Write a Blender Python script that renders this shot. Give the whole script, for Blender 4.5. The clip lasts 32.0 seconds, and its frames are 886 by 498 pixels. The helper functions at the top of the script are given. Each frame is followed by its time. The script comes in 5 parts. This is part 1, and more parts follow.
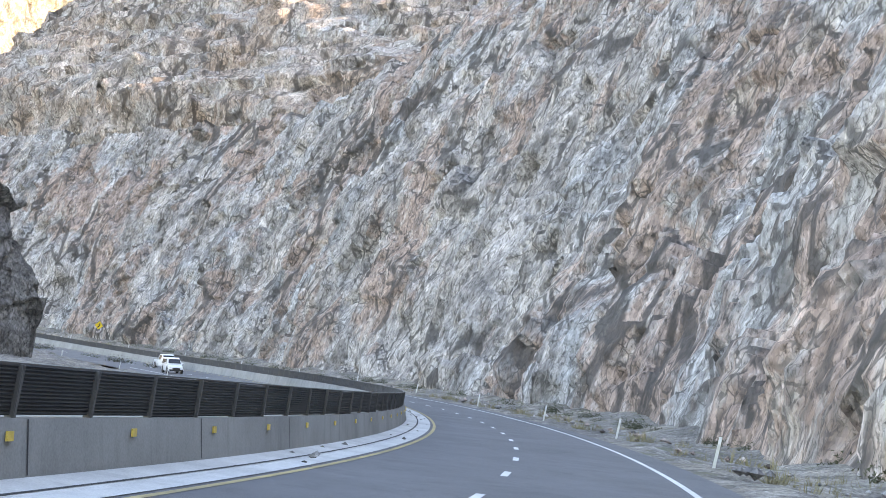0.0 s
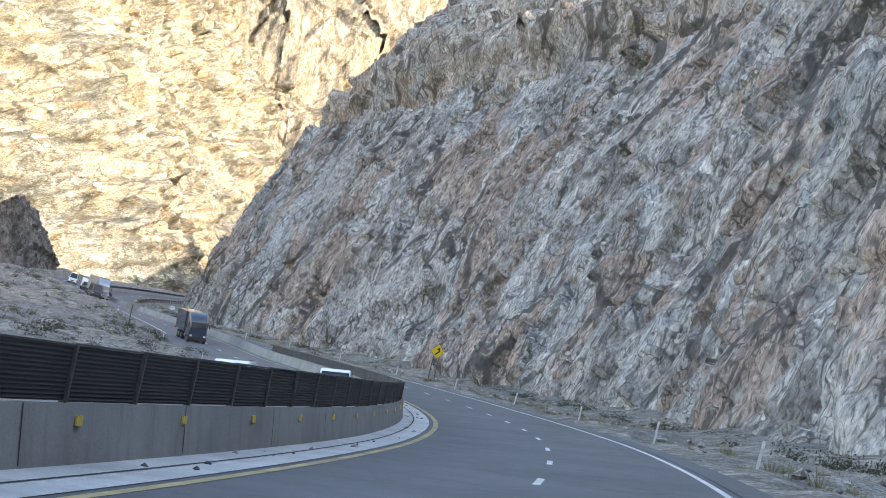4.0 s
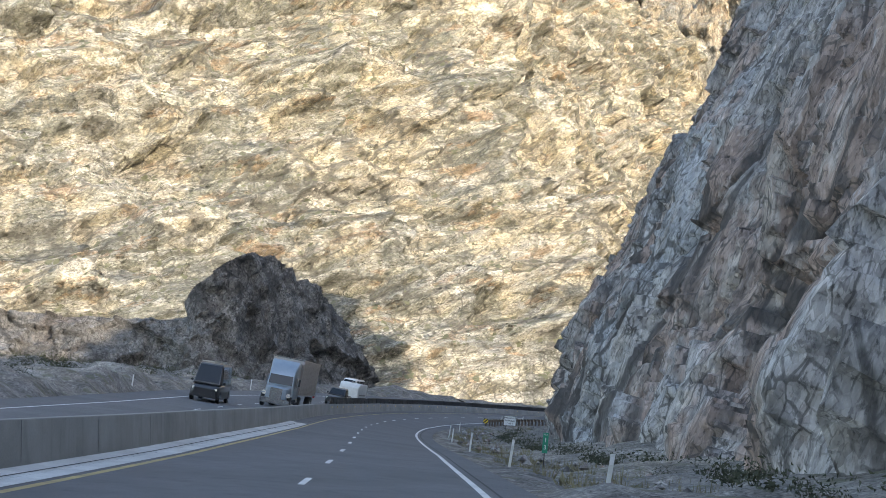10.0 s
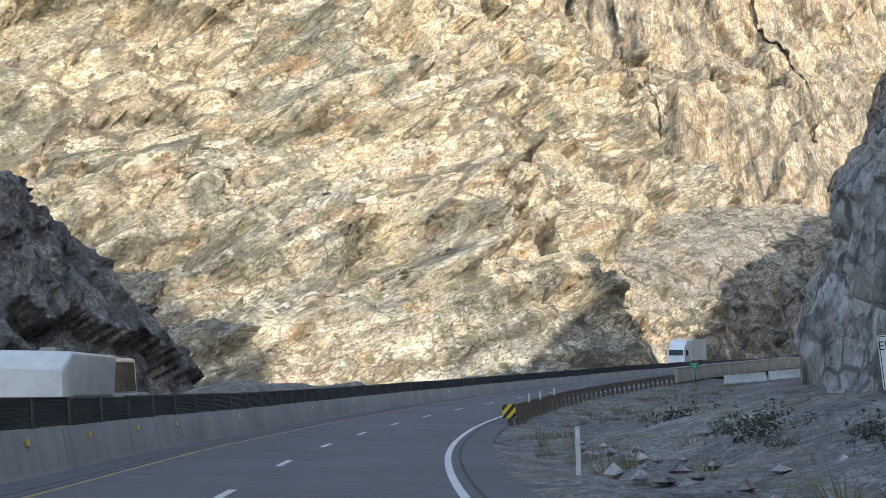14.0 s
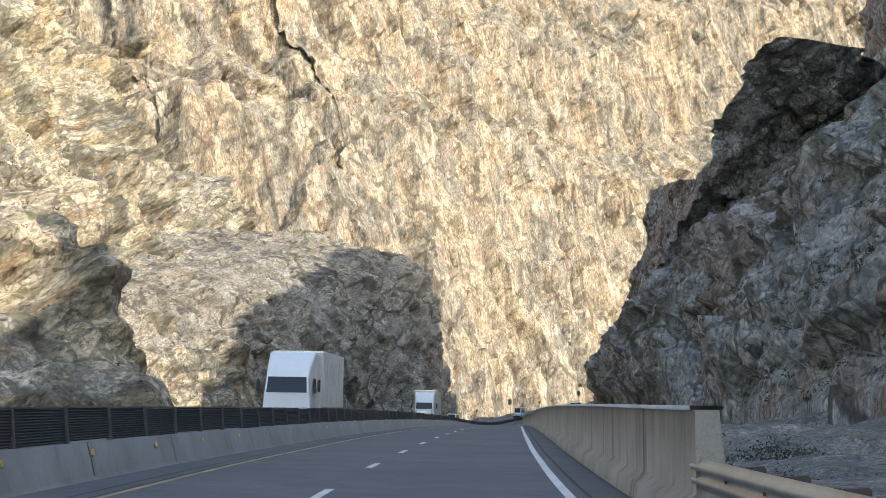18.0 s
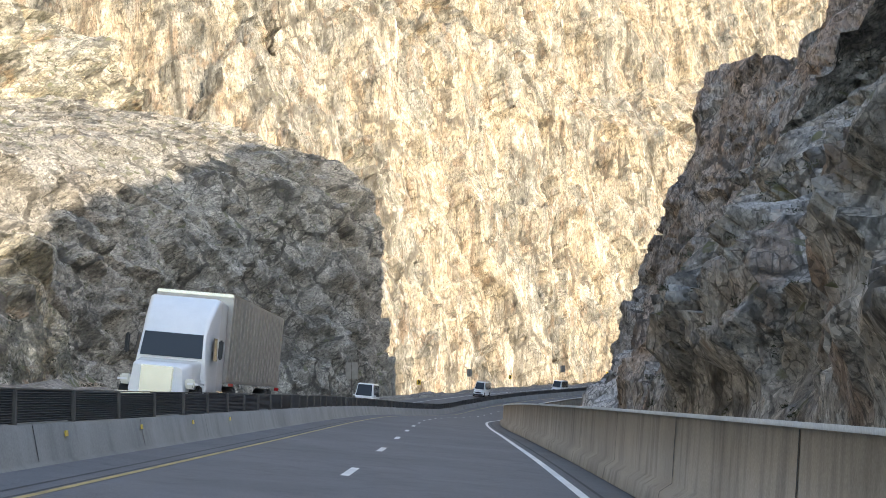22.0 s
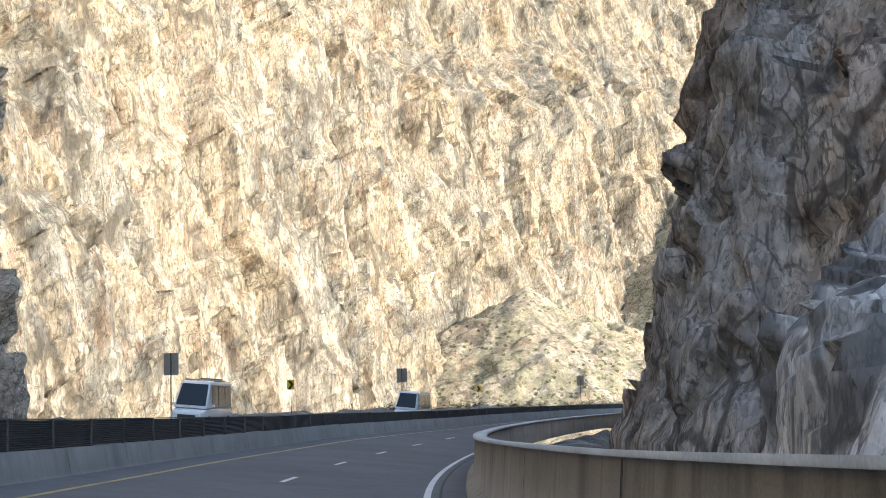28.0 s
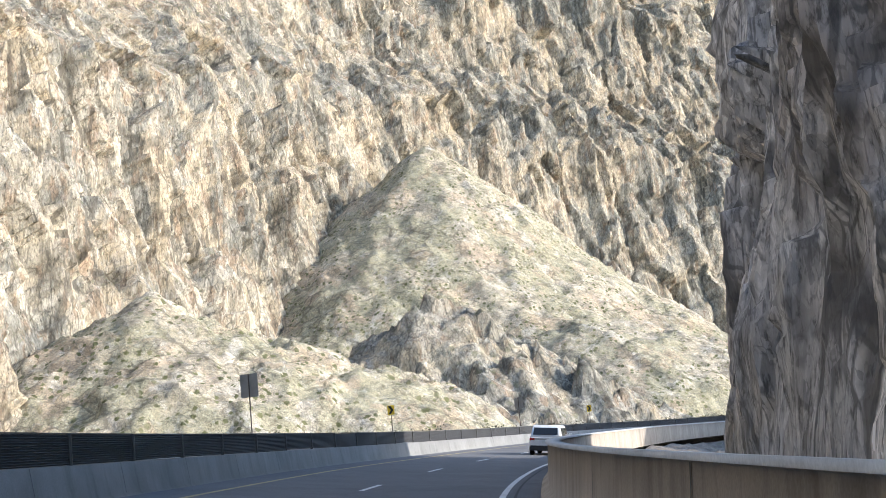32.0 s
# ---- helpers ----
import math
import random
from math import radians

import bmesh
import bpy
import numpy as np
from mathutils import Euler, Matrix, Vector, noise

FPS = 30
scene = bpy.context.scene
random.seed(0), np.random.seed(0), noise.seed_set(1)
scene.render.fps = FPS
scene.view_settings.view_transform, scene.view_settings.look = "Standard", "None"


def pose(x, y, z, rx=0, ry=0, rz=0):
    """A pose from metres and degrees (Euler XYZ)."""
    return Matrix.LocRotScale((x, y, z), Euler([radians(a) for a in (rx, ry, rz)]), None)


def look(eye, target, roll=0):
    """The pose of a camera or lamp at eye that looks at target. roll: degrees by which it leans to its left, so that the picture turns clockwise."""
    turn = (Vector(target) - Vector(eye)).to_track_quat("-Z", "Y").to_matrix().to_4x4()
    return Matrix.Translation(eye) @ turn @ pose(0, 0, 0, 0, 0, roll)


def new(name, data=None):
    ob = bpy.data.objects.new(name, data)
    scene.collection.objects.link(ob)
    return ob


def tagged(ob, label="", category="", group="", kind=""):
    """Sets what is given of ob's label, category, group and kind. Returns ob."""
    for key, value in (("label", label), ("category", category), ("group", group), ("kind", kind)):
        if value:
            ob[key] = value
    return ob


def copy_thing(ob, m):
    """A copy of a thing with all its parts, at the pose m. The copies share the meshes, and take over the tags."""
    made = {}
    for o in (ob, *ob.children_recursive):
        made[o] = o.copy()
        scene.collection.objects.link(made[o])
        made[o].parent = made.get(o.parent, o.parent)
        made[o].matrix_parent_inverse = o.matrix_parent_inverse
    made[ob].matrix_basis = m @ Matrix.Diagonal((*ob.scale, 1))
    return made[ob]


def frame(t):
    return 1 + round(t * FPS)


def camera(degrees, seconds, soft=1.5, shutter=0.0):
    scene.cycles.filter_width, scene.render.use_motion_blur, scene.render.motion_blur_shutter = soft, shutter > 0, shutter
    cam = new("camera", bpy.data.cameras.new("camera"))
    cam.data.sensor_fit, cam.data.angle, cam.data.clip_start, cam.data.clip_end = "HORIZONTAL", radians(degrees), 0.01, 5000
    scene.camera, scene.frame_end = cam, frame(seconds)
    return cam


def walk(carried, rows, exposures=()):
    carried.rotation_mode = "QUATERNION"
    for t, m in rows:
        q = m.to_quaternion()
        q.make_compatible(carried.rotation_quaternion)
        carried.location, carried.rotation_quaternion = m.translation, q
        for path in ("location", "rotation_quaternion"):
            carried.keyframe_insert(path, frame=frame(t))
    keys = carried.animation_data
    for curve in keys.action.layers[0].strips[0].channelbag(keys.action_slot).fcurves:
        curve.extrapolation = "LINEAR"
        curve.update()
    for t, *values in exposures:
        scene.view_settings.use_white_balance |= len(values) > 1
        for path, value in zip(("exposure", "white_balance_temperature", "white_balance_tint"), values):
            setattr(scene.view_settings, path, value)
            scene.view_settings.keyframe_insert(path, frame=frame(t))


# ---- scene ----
# The camera and its drive.
cam = camera(34.5, 32.0, soft=0.6)
PATH = [
    (0, look((-0.001, 0.001, 0.000), (0.4949, 1.9311, 0.1708), 9.33)),
    (0.5, look((6.176, 13.853, -0.127), (6.5634, 15.8087, 0.0373), 10.43)),
    (1, look((11.639, 27.986, -0.260), (11.9158, 29.9607, -0.1080), 11.14)),
    (1.5, look((16.392, 42.379, -0.400), (16.5634, 44.3666, -0.2623), 11.53)),
    (2, look((20.460, 56.986, -0.543), (20.5327, 58.9807, -0.4186), 11.67)),
    (2.5, look((23.862, 71.755, -0.691), (23.8437, 73.7516, -0.5728), 11.69)),
    (3, look((26.578, 86.657, -0.848), (26.4667, 88.6507, -0.7282), 11.75)),
    (3.5, look((28.598, 101.666, -1.021), (28.3917, 103.6511, -0.8945), 11.84)),
    (4, look((29.920, 116.754, -1.219), (29.6147, 118.7260, -1.0826), 11.94)),
    (4.5, look((30.541, 131.898, -1.449), (30.1339, 133.8507, -1.3025), 12.03)),
    (5, look((30.459, 147.074, -1.715), (29.9454, 149.0012, -1.5606), 12.09)),
    (5.5, look((29.662, 162.249, -2.017), (29.0521, 164.1464, -1.8553), 12.09)),
    (6, look((28.115, 177.377, -2.346), (27.4180, 179.2445, -2.1803), 12.01)),
    (6.5, look((25.811, 192.420, -2.684), (25.0370, 194.2564, -2.5176), 11.84)),
    (7, look((22.805, 207.338, -3.012), (21.9667, 209.1464, -2.8424), 11.44)),
    (7.5, look((19.151, 222.095, -3.311), (18.2633, 223.8787, -3.1340), 10.82)),
    (8, look((14.854, 236.638, -3.572), (13.9314, 238.4033, -3.3854), 9.96)),
    (8.5, look((9.891, 250.921, -3.802), (8.9425, 252.6712, -3.6050), 8.98)),
    (9, look((4.230, 264.910, -4.013), (3.2599, 266.6471, -3.8061), 7.95)),
    (9.5, look((-2.146, 278.579, -4.208), (-3.1323, 280.3056, -3.9928), 6.88)),
    (10, look((-9.178, 291.933, -4.384), (-10.1697, 293.6554, -4.1603), 5.80)),
    (10.5, look((-16.713, 305.033, -4.537), (-17.6999, 306.7572, -4.3056), 4.59)),
    (11, look((-24.567, 317.969, -4.660), (-25.5409, 319.6994, -4.4257), 3.25)),
    (11.5, look((-32.525, 330.836, -4.754), (-33.4812, 332.5766, -4.5196), 1.78)),
    (12, look((-40.492, 343.689, -4.825), (-41.4237, 345.4430, -4.5887), 0.31)),
    (12.5, look((-48.399, 356.566, -4.883), (-49.3019, 358.3343, -4.6417), -1.10)),
    (13, look((-56.248, 369.484, -4.924), (-57.1177, 371.2679, -4.6804), -2.34)),
    (13.5, look((-63.931, 382.509, -4.939), (-64.7632, 384.3116, -4.6996), -3.65)),
    (14, look((-71.353, 395.703, -4.911), (-72.1352, 397.5298, -4.6860), -5.07)),
    (14.5, look((-78.397, 409.114, -4.831), (-79.1163, 410.9682, -4.6240), -6.41)),
    (15, look((-84.938, 422.779, -4.691), (-85.5801, 424.6640, -4.5020), -7.48)),
    (15.5, look((-90.849, 436.729, -4.489), (-91.3994, 438.6437, -4.3122), -8.10)),
    (16, look((-96.012, 450.975, -4.229), (-96.4527, 452.9183, -4.0520), -8.11)),
    (16.5, look((-100.317, 465.511, -3.919), (-100.6503, 467.4738, -3.7253), -7.54)),
    (17, look((-103.682, 480.298, -3.576), (-103.9128, 482.2728, -3.3569), -6.67)),
    (17.5, look((-106.051, 495.276, -3.219), (-106.1930, 497.2567, -2.9770), -5.68)),
    (18, look((-107.511, 510.383, -2.870), (-107.5808, 512.3653, -2.6151), -4.49)),
    (18.5, look((-108.252, 525.541, -2.544), (-108.2738, 527.5237, -2.2798), -3.18)),
    (19, look((-108.535, 540.702, -2.257), (-108.5382, 542.6827, -1.9829), -1.91)),
    (19.5, look((-108.586, 555.844, -2.015), (-108.5955, 557.8244, -1.7343), -0.87)),
    (20, look((-108.542, 570.968, -1.820), (-108.5693, 572.9480, -1.5394), -0.33)),
    (20.5, look((-108.464, 586.082, -1.665), (-108.5058, 588.0637, -1.3985), -0.10)),
    (21, look((-108.363, 601.200, -1.542), (-108.4077, 603.1836, -1.2940), -0.02)),
    (21.5, look((-108.239, 616.330, -1.446), (-108.2757, 618.3166, -1.2161), -0.05)),
    (22, look((-108.106, 631.472, -1.371), (-108.1293, 633.4608, -1.1579), -0.13)),
    (22.5, look((-108.014, 646.631, -1.313), (-108.0207, 648.6211, -1.1175), -0.28)),
    (23, look((-108.004, 661.805, -1.268), (-107.9952, 663.7964, -1.0884), -0.29)),
    (23.5, look((-108.059, 676.974, -1.240), (-108.0413, 678.9656, -1.0613), -0.10)),
    (24, look((-108.130, 692.096, -1.235), (-108.1060, 694.0865, -1.0459), 0.19)),
    (24.5, look((-108.135, 707.074, -1.261), (-108.1038, 709.0628, -1.0555), 0.36)),
    (25, look((-107.985, 721.755, -1.324), (-107.9457, 723.7435, -1.1088), 0.87)),
    (25.5, look((-107.613, 736.077, -1.423), (-107.5584, 738.0640, -1.2023), 1.45)),
    (26, look((-106.975, 750.060, -1.552), (-106.8967, 752.0455, -1.3261), 1.82)),
    (26.5, look((-106.069, 763.807, -1.695), (-105.9353, 765.7927, -1.4998), 2.15)),
    (27, look((-104.939, 777.496, -1.828), (-104.7555, 779.4745, -1.5997), 0.80)),
    (27.5, look((-103.686, 791.376, -1.916), (-103.4471, 793.3443, -1.6569), -0.54)),
    (28, look((-102.435, 805.729, -1.919), (-102.1438, 807.6879, -1.6409), -1.84)),
    (28.5, look((-100.987, 820.701, -1.814), (-100.6394, 822.6490, -1.5239), -3.03)),
    (29, look((-98.985, 836.270, -1.605), (-98.5795, 838.2068, -1.3146), -4.13)),
    (29.5, look((-96.267, 852.376, -1.309), (-95.8007, 854.3004, -1.0249), -4.89)),
    (30, look((-92.824, 868.940, -0.941), (-92.2937, 870.8483, -0.6616), -5.24)),
    (30.5, look((-88.666, 885.854, -0.513), (-88.0723, 887.7425, -0.2293), -5.28)),
    (31, look((-83.768, 903.001, -0.040), (-83.1137, 904.8677, 0.2551), -5.21)),
    (31.5, look((-78.178, 920.347, 0.475), (-77.4651, 922.1898, 0.7829), -5.17)),
    (32, look((-71.908, 937.875, 1.026), (-71.1349, 939.6914, 1.3468), -5.22)),
]

EXPOSURES = [(0, 3.6, 8000, 16), (1, 3.65, 8000, 18), (2.5, 3.5, 8200, 16), (4.5, 2.85, 7200, 12), (6, 2.55, 6800, 10), (9, 2.3, 6800, 10), (16, 2.2, 6900, 10), (18, 2.25, 7000, 10), (20, 2.35, 7200, 10), (24, 2.75, 7200, 10), (27, 2.5, 7000, 10), (29, 2.5, 6600, 10), (30, 2.5, 6300, 10), (32, 2.3, 6100, 10)]
walk(cam, PATH, EXPOSURES)

# Daylight: a clear sky and a low, warm sun from the right and behind.
SUN_DIR = Vector((0.86, -0.48, 0.40)).normalized()
world = bpy.data.worlds.new("sky")
scene.world = world
world.use_nodes = True
sky = world.node_tree.nodes.new("ShaderNodeTexSky")
sky.sky_type, sky.sun_disc = "NISHITA", False
sky.sun_elevation = math.asin(SUN_DIR.z)
sky.sun_rotation = math.atan2(SUN_DIR.x, SUN_DIR.y)
background = world.node_tree.nodes["Background"]
background.inputs["Strength"].default_value = 0.1
world.node_tree.links.new(sky.outputs[0], background.inputs["Color"])
sun = new("sun", bpy.data.lights.new("sun", "SUN"))
sun.data.energy, sun.data.angle, sun.data.color = 1.4, radians(0.5), (1.0, 0.92, 0.82)
sun.matrix_world = look(SUN_DIR * 400, (0, 0, 0))

# The road's line: heading (degrees to the left of +y) and height by distance along it.
ROAD_HEADING = [(-60, -31.72), (-45, -31.72), (0, -24.76), (15, -22.74), (30, -19.76), (45, -16.99), (60, -14.37), (75, -11.79), (90, -9.17), (105, -6.53), (120, -3.9), (135, -1.27), (150, 1.37), (165, 4.08), (180, 6.91), (195, 9.67), (210, 12.25), (225, 14.74), (240, 17.3), (255, 20.04), (270, 22.94), (285, 25.85), (300, 28.43), (315, 30.33), (330, 31.42), (345, 31.77), (360, 31.73), (375, 31.51), (390, 31.12), (405, 30.28), (420, 29.0), (435, 27.26), (450, 25.05), (465, 22.38), (480, 19.29), (495, 15.86), (510, 12.18), (525, 8.45), (540, 5.14), (555, 2.59), (570, 0.99), (585, 0.17), (600, -0.17), (615, -0.3), (630, -0.39), (645, -0.47), (660, -0.48), (675, -0.32), (690, -0.03), (705, 0.2), (720, 0.24), (735, -0.02), (750, -0.63), (765, -1.58), (780, -2.77), (795, -3.99), (810, -4.89), (825, -5.07), (840, -5.12), (855, -6.22), (870, -8.18), (885, -10.25), (900, -12.16), (915, -13.98), (930, -15.77), (945, -17.41), (960, -18.99), (975, -20.05), (1000, -23.45), (1040, -29.55), (1090, -38.05), (1150, -49.05), (1250, -60.05), (1400, -66.05)]
ROAD_HEIGHT = [(-60, -0.86), (0, -1.38), (25, -1.59), (50, -1.82), (75, -2.06), (100, -2.33), (125, -2.65), (150, -3.07), (175, -3.57), (200, -4.13), (225, -4.64), (250, -5.06), (275, -5.42), (300, -5.73), (325, -5.98), (350, -6.14), (375, -6.25), (400, -6.31), (425, -6.29), (450, -6.12), (475, -5.78), (500, -5.3), (525, -4.72), (550, -4.15), (575, -3.65), (600, -3.27), (625, -3.01), (650, -2.83), (675, -2.72), (700, -2.64), (725, -2.61), (750, -2.67), (775, -2.84), (800, -3.09), (825, -3.29), (850, -3.25), (875, -2.93), (900, -2.44), (925, -1.83), (950, -1.15), (975, -0.42), (975, -0.42), (1030, 1.18), (1100, 2.98), (1200, 4.78), (1400, 6.58)]

ROAD_BANK = [(-60, 0.04), (0, 0.04), (90, 0.06), (160, 0.11), (290, 0.1), (350, 0.0), (410, -0.08), (460, -0.11), (540, -0.1), (680, -0.09), (760, -0.09), (840, -0.08), (900, -0.1), (980, -0.12), (1400, -0.08)]
ROAD_SHIFT = [(-40, -0.17), (-20, -0.24), (0, -0.4), (20, -0.28), (40, -0.26), (60, -0.24), (80, -0.16), (100, -0.09), (120, -0.22), (140, -0.35), (160, -0.48), (180, -0.56), (200, -0.62), (220, -0.67), (240, -0.7), (260, -0.72), (280, -0.76), (300, -0.84), (320, -0.73), (340, -0.62), (360, -0.47), (380, -0.56), (400, -0.67), (420, -0.78), (440, -0.89), (460, -0.92), (480, -0.89), (500, -0.84), (520, -0.76), (540, -0.62), (560, -0.46), (580, -0.33), (600, -0.28), (620, -0.27), (640, -0.27), (660, -0.26), (680, -0.24), (700, -0.29), (720, -0.38), (740, -0.49), (760, -0.57), (780, -0.76), (800, -0.91), (820, -1.03), (840, -1.22), (860, -1.46), (880, -1.61), (900, -1.66), (920, -1.67), (940, -1.66), (960, -1.5), (1030, -0.47), (1100, -0.07), (1400, -0.07)]
MEDIAN = [(-40, -0.53), (-20, -0.57), (0, -0.6), (20, -0.57), (40, -0.55), (60, -0.52), (80, -0.46), (100, -0.4), (120, 0.1), (140, 0.5), (160, 0.8), (180, 1.03), (200, 1.26), (220, 1.49), (240, 1.72), (260, 1.96), (280, 2.0), (300, 1.85), (320, 1.14), (340, 0.44), (360, 0.14), (380, -0.28), (400, -0.39), (420, -0.5), (440, -0.61), (460, -0.6), (480, -0.52), (500, -0.45), (520, -0.46), (540, -0.47), (560, -0.49), (580, -0.5), (600, -0.57), (620, -0.63), (640, -0.7), (660, -0.77), (680, -0.83), (700, -0.94), (720, -0.96), (740, -0.98), (760, -1.0), (780, -1.13), (800, -1.02), (820, -0.9), (840, -0.51), (860, -0.12), (880, 0.11), (900, 0.24), (920, 0.45), (940, -0.18), (960, -0.66), (1030, 0.2), (1100, 0.3), (1400, 0.3)]
STRETCH = [(-60, 0.62), (60, 0.62), (110, 0.68), (170, 0.84), (220, 0.94), (300, 0.92), (400, 0.82), (500, 0.84), (580, 0.76), (690, 0.8), (780, 0.82), (860, 1.0), (920, 1.25), (1000, 1.4), (1400, 1.5)]


# How tall the barrier and its screen stand along the road.
TALL = [(-60, 0.6), (100, 0.64), (160, 0.84), (270, 0.95), (340, 0.9), (450, 0.82), (500, 0.84), (560, 0.6), (690, 0.5), (780, 0.52), (880, 0.6), (940, 0.72), (1400, 0.66)]
SCREEN_TALL = [(-60, 0.55), (100, 0.58), (155, 0.8), (280, 0.78), (450, 0.6), (560, 0.6), (690, 0.46), (780, 0.5), (880, 0.7), (940, 0.64), (1400, 0.66)]


def knots(table):
    a = np.array(table, float)
    return lambda s: np.interp(s, a[:, 0], a[:, 1])


screen_at, median_at = knots(SCREEN_TALL), knots(MEDIAN)
bank_at, shift_at, stretch_at, tall_at = knots(ROAD_BANK), knots(ROAD_SHIFT), knots(STRETCH), knots(TALL)
STEPS = np.arange(-60.0, 1400.0, 1.0)
_h = np.radians(knots(ROAD_HEADING)(STEPS))
_h = np.convolve(np.pad(_h, 10, mode="edge"), np.ones(21) / 21, "valid")
_x = np.cumsum(-np.sin(_h)) - np.sum(-np.sin(_h[:60]))
_y = np.cumsum(np.cos(_h)) - np.sum(np.cos(_h[:60]))
_z = np.convolve(np.pad(knots(ROAD_HEIGHT)(STEPS), 5, mode="edge"), np.ones(11) / 11, "valid")


def spot(s, u, h=0.0, banked=True):
    """World points at distance s along the road, u metres right of the lane's middle, h above the banked surface."""
    s, u, h = np.broadcast_arrays(np.asarray(s, float), np.asarray(u, float), np.asarray(h, float))
    x, y, z, a = (np.interp(s, STEPS, col) for col in (_x, _y, _z, _h))
    off = u + shift_at(s) - median_at(s) * np.clip((-u - 3) / 2.5, 0, 1)
    rise = bank_at(s) * np.clip(off, -19, 6) if banked else 0.0
    return np.stack([x + np.cos(a) * off, y + np.sin(a) * off, z + h + rise], -1)


def heading(s):
    return float(np.interp(s, STEPS, _h))


def upright(s, u, h=0.0, turn=0.0):
    """A pose on the road's surface, facing along the road (local +y ahead), turned by degrees."""
    p = spot(s, u, h)
    return Matrix.Translation(Vector(p)) @ Matrix.Rotation(heading(s) + radians(turn), 4, "Z")


def on_road(s, u, turn=0.0):
    """As upright, but leaning with the banked road and its grade."""
    p, ahead, side = spot(s, u), spot(s + 2, u), spot(s, u + 1)
    f = Vector(ahead - p).normalized()
    r = Vector(side - p)
    r = (r - f * r.dot(f)).normalized()
    up = r.cross(f)
    m = Matrix((r, f, up)).transposed().to_4x4()
    return Matrix.Translation(Vector(p)) @ m @ Matrix.Rotation(radians(turn), 4, "Z")


# ---- noise on arrays of points ----
def _hash(ix, iy, iz, seed):
    h = (ix * 374761393 + iy * 668265263 + iz * 1274126177 + seed * 974711) & 0xFFFFFFFF
    h = ((h ^ (h >> 13)) * 1274126177) & 0xFFFFFFFF
    h = ((h ^ (h >> 16)) * 2246822519) & 0xFFFFFFFF
    return ((h ^ (h >> 15)) & 0xFFFF) / 32767.5 - 1.0


def vnoise(p, seed=0):
    p = np.asarray(p, float)
    i = np.floor(p).astype(np.int64)
    f = p - i
    f = f * f * f * (f * (f * 6 - 15) + 10)
    out = 0.0
    for dx in (0, 1):
        wx = f[..., 0] if dx else 1 - f[..., 0]
        for dy in (0, 1):
            wy = f[..., 1] if dy else 1 - f[..., 1]
            for dz in (0, 1):
                wz = f[..., 2] if dz else 1 - f[..., 2]
                out = out + wx * wy * wz * _hash(i[..., 0] + dx, i[..., 1] + dy, i[..., 2] + dz, seed)
    return out


def fbm(p, octaves=4, seed=0, gain=0.5):
    out, amp = 0.0, 1.0
    for k in range(octaves):
        out = out + amp * vnoise(p * 2.03**k + k * 7.31, seed + k)
        amp *= gain
    return out


def ridge(p, octaves=3, seed=0, gain=0.5):
    out, amp = 0.0, 1.0
    for k in range(octaves):
        out = out + amp * (1 - 2 * np.abs(vnoise(p * 2.1**k + k * 3.7, seed + k)))
        amp *= gain
    return out


# ---- mesh helpers ----
def mesh_of(name, verts, faces, material=None, smooth=False):
    me = bpy.data.meshes.new(name)
    me.from_pydata([tuple(v) for v in verts], [], [tuple(f) for f in faces])
    if smooth:
        me.polygons.foreach_set("use_smooth", [True] * len(me.polygons))
    if material:
        me.materials.append(material)
    me.update()
    return me


def grid_mesh(name, pts, material, smooth=True):
    """pts: an array of n x m points; faces look to the side that the right-hand rule gives."""
    n, m = pts.shape[:2]
    me = bpy.data.meshes.new(name)
    me.vertices.add(n * m)
    me.vertices.foreach_set("co", np.ascontiguousarray(pts, np.float32).ravel())
    i = (np.arange(n - 1)[:, None] * m + np.arange(m - 1)[None]).ravel()
    quads = np.stack([i, i + m, i + m + 1, i + 1], 1)
    me.loops.add(quads.size)
    me.loops.foreach_set("vertex_index", quads.ravel().astype(np.int32))
    me.polygons.add(len(quads))
    me.polygons.foreach_set("loop_start", np.arange(0, quads.size, 4, dtype=np.int32))
    if smooth:
        me.polygons.foreach_set("use_smooth", np.ones(len(quads), bool))
    me.materials.append(material)
    me.update(calc_edges=True)
    return me


def part(name, bm, material, parent=None, label=""):
    """Links a bmesh (or a mesh) as one object, under a thing or under a part."""
    if isinstance(bm, bmesh.types.BMesh):
        me = bpy.data.meshes.new(name)
        bm.to_mesh(me)
        bm.free()
        if material:
            me.materials.append(material)
    else:
        me = bm
    ob = new(name, me)
    if parent is not None:
        ob.parent = parent
    if label:
        ob["label"] = label
    return ob


def box(bm, sx, sy, sz, at=(0, 0, 0), bevel=0.0, turn=None):
    """Adds a box with its middle at a place to a bmesh."""
    m = Matrix.Translation(at) @ (turn or Matrix()) @ Matrix.Diagonal((sx, sy, sz, 1))
    made = bmesh.ops.create_cube(bm, size=1.0, matrix=m)
    if bevel:
        edges = list({e for v in made["verts"] for e in v.link_edges})
        bmesh.ops.bevel(bm, geom=edges, offset=bevel, segments=2, affect="EDGES", clamp_overlap=True)
    return bm


def boxed(sx, sy, sz, at=(0, 0, 0), bevel=0.0, turn=None):
    return box(bmesh.new(), sx, sy, sz, at, bevel, turn)


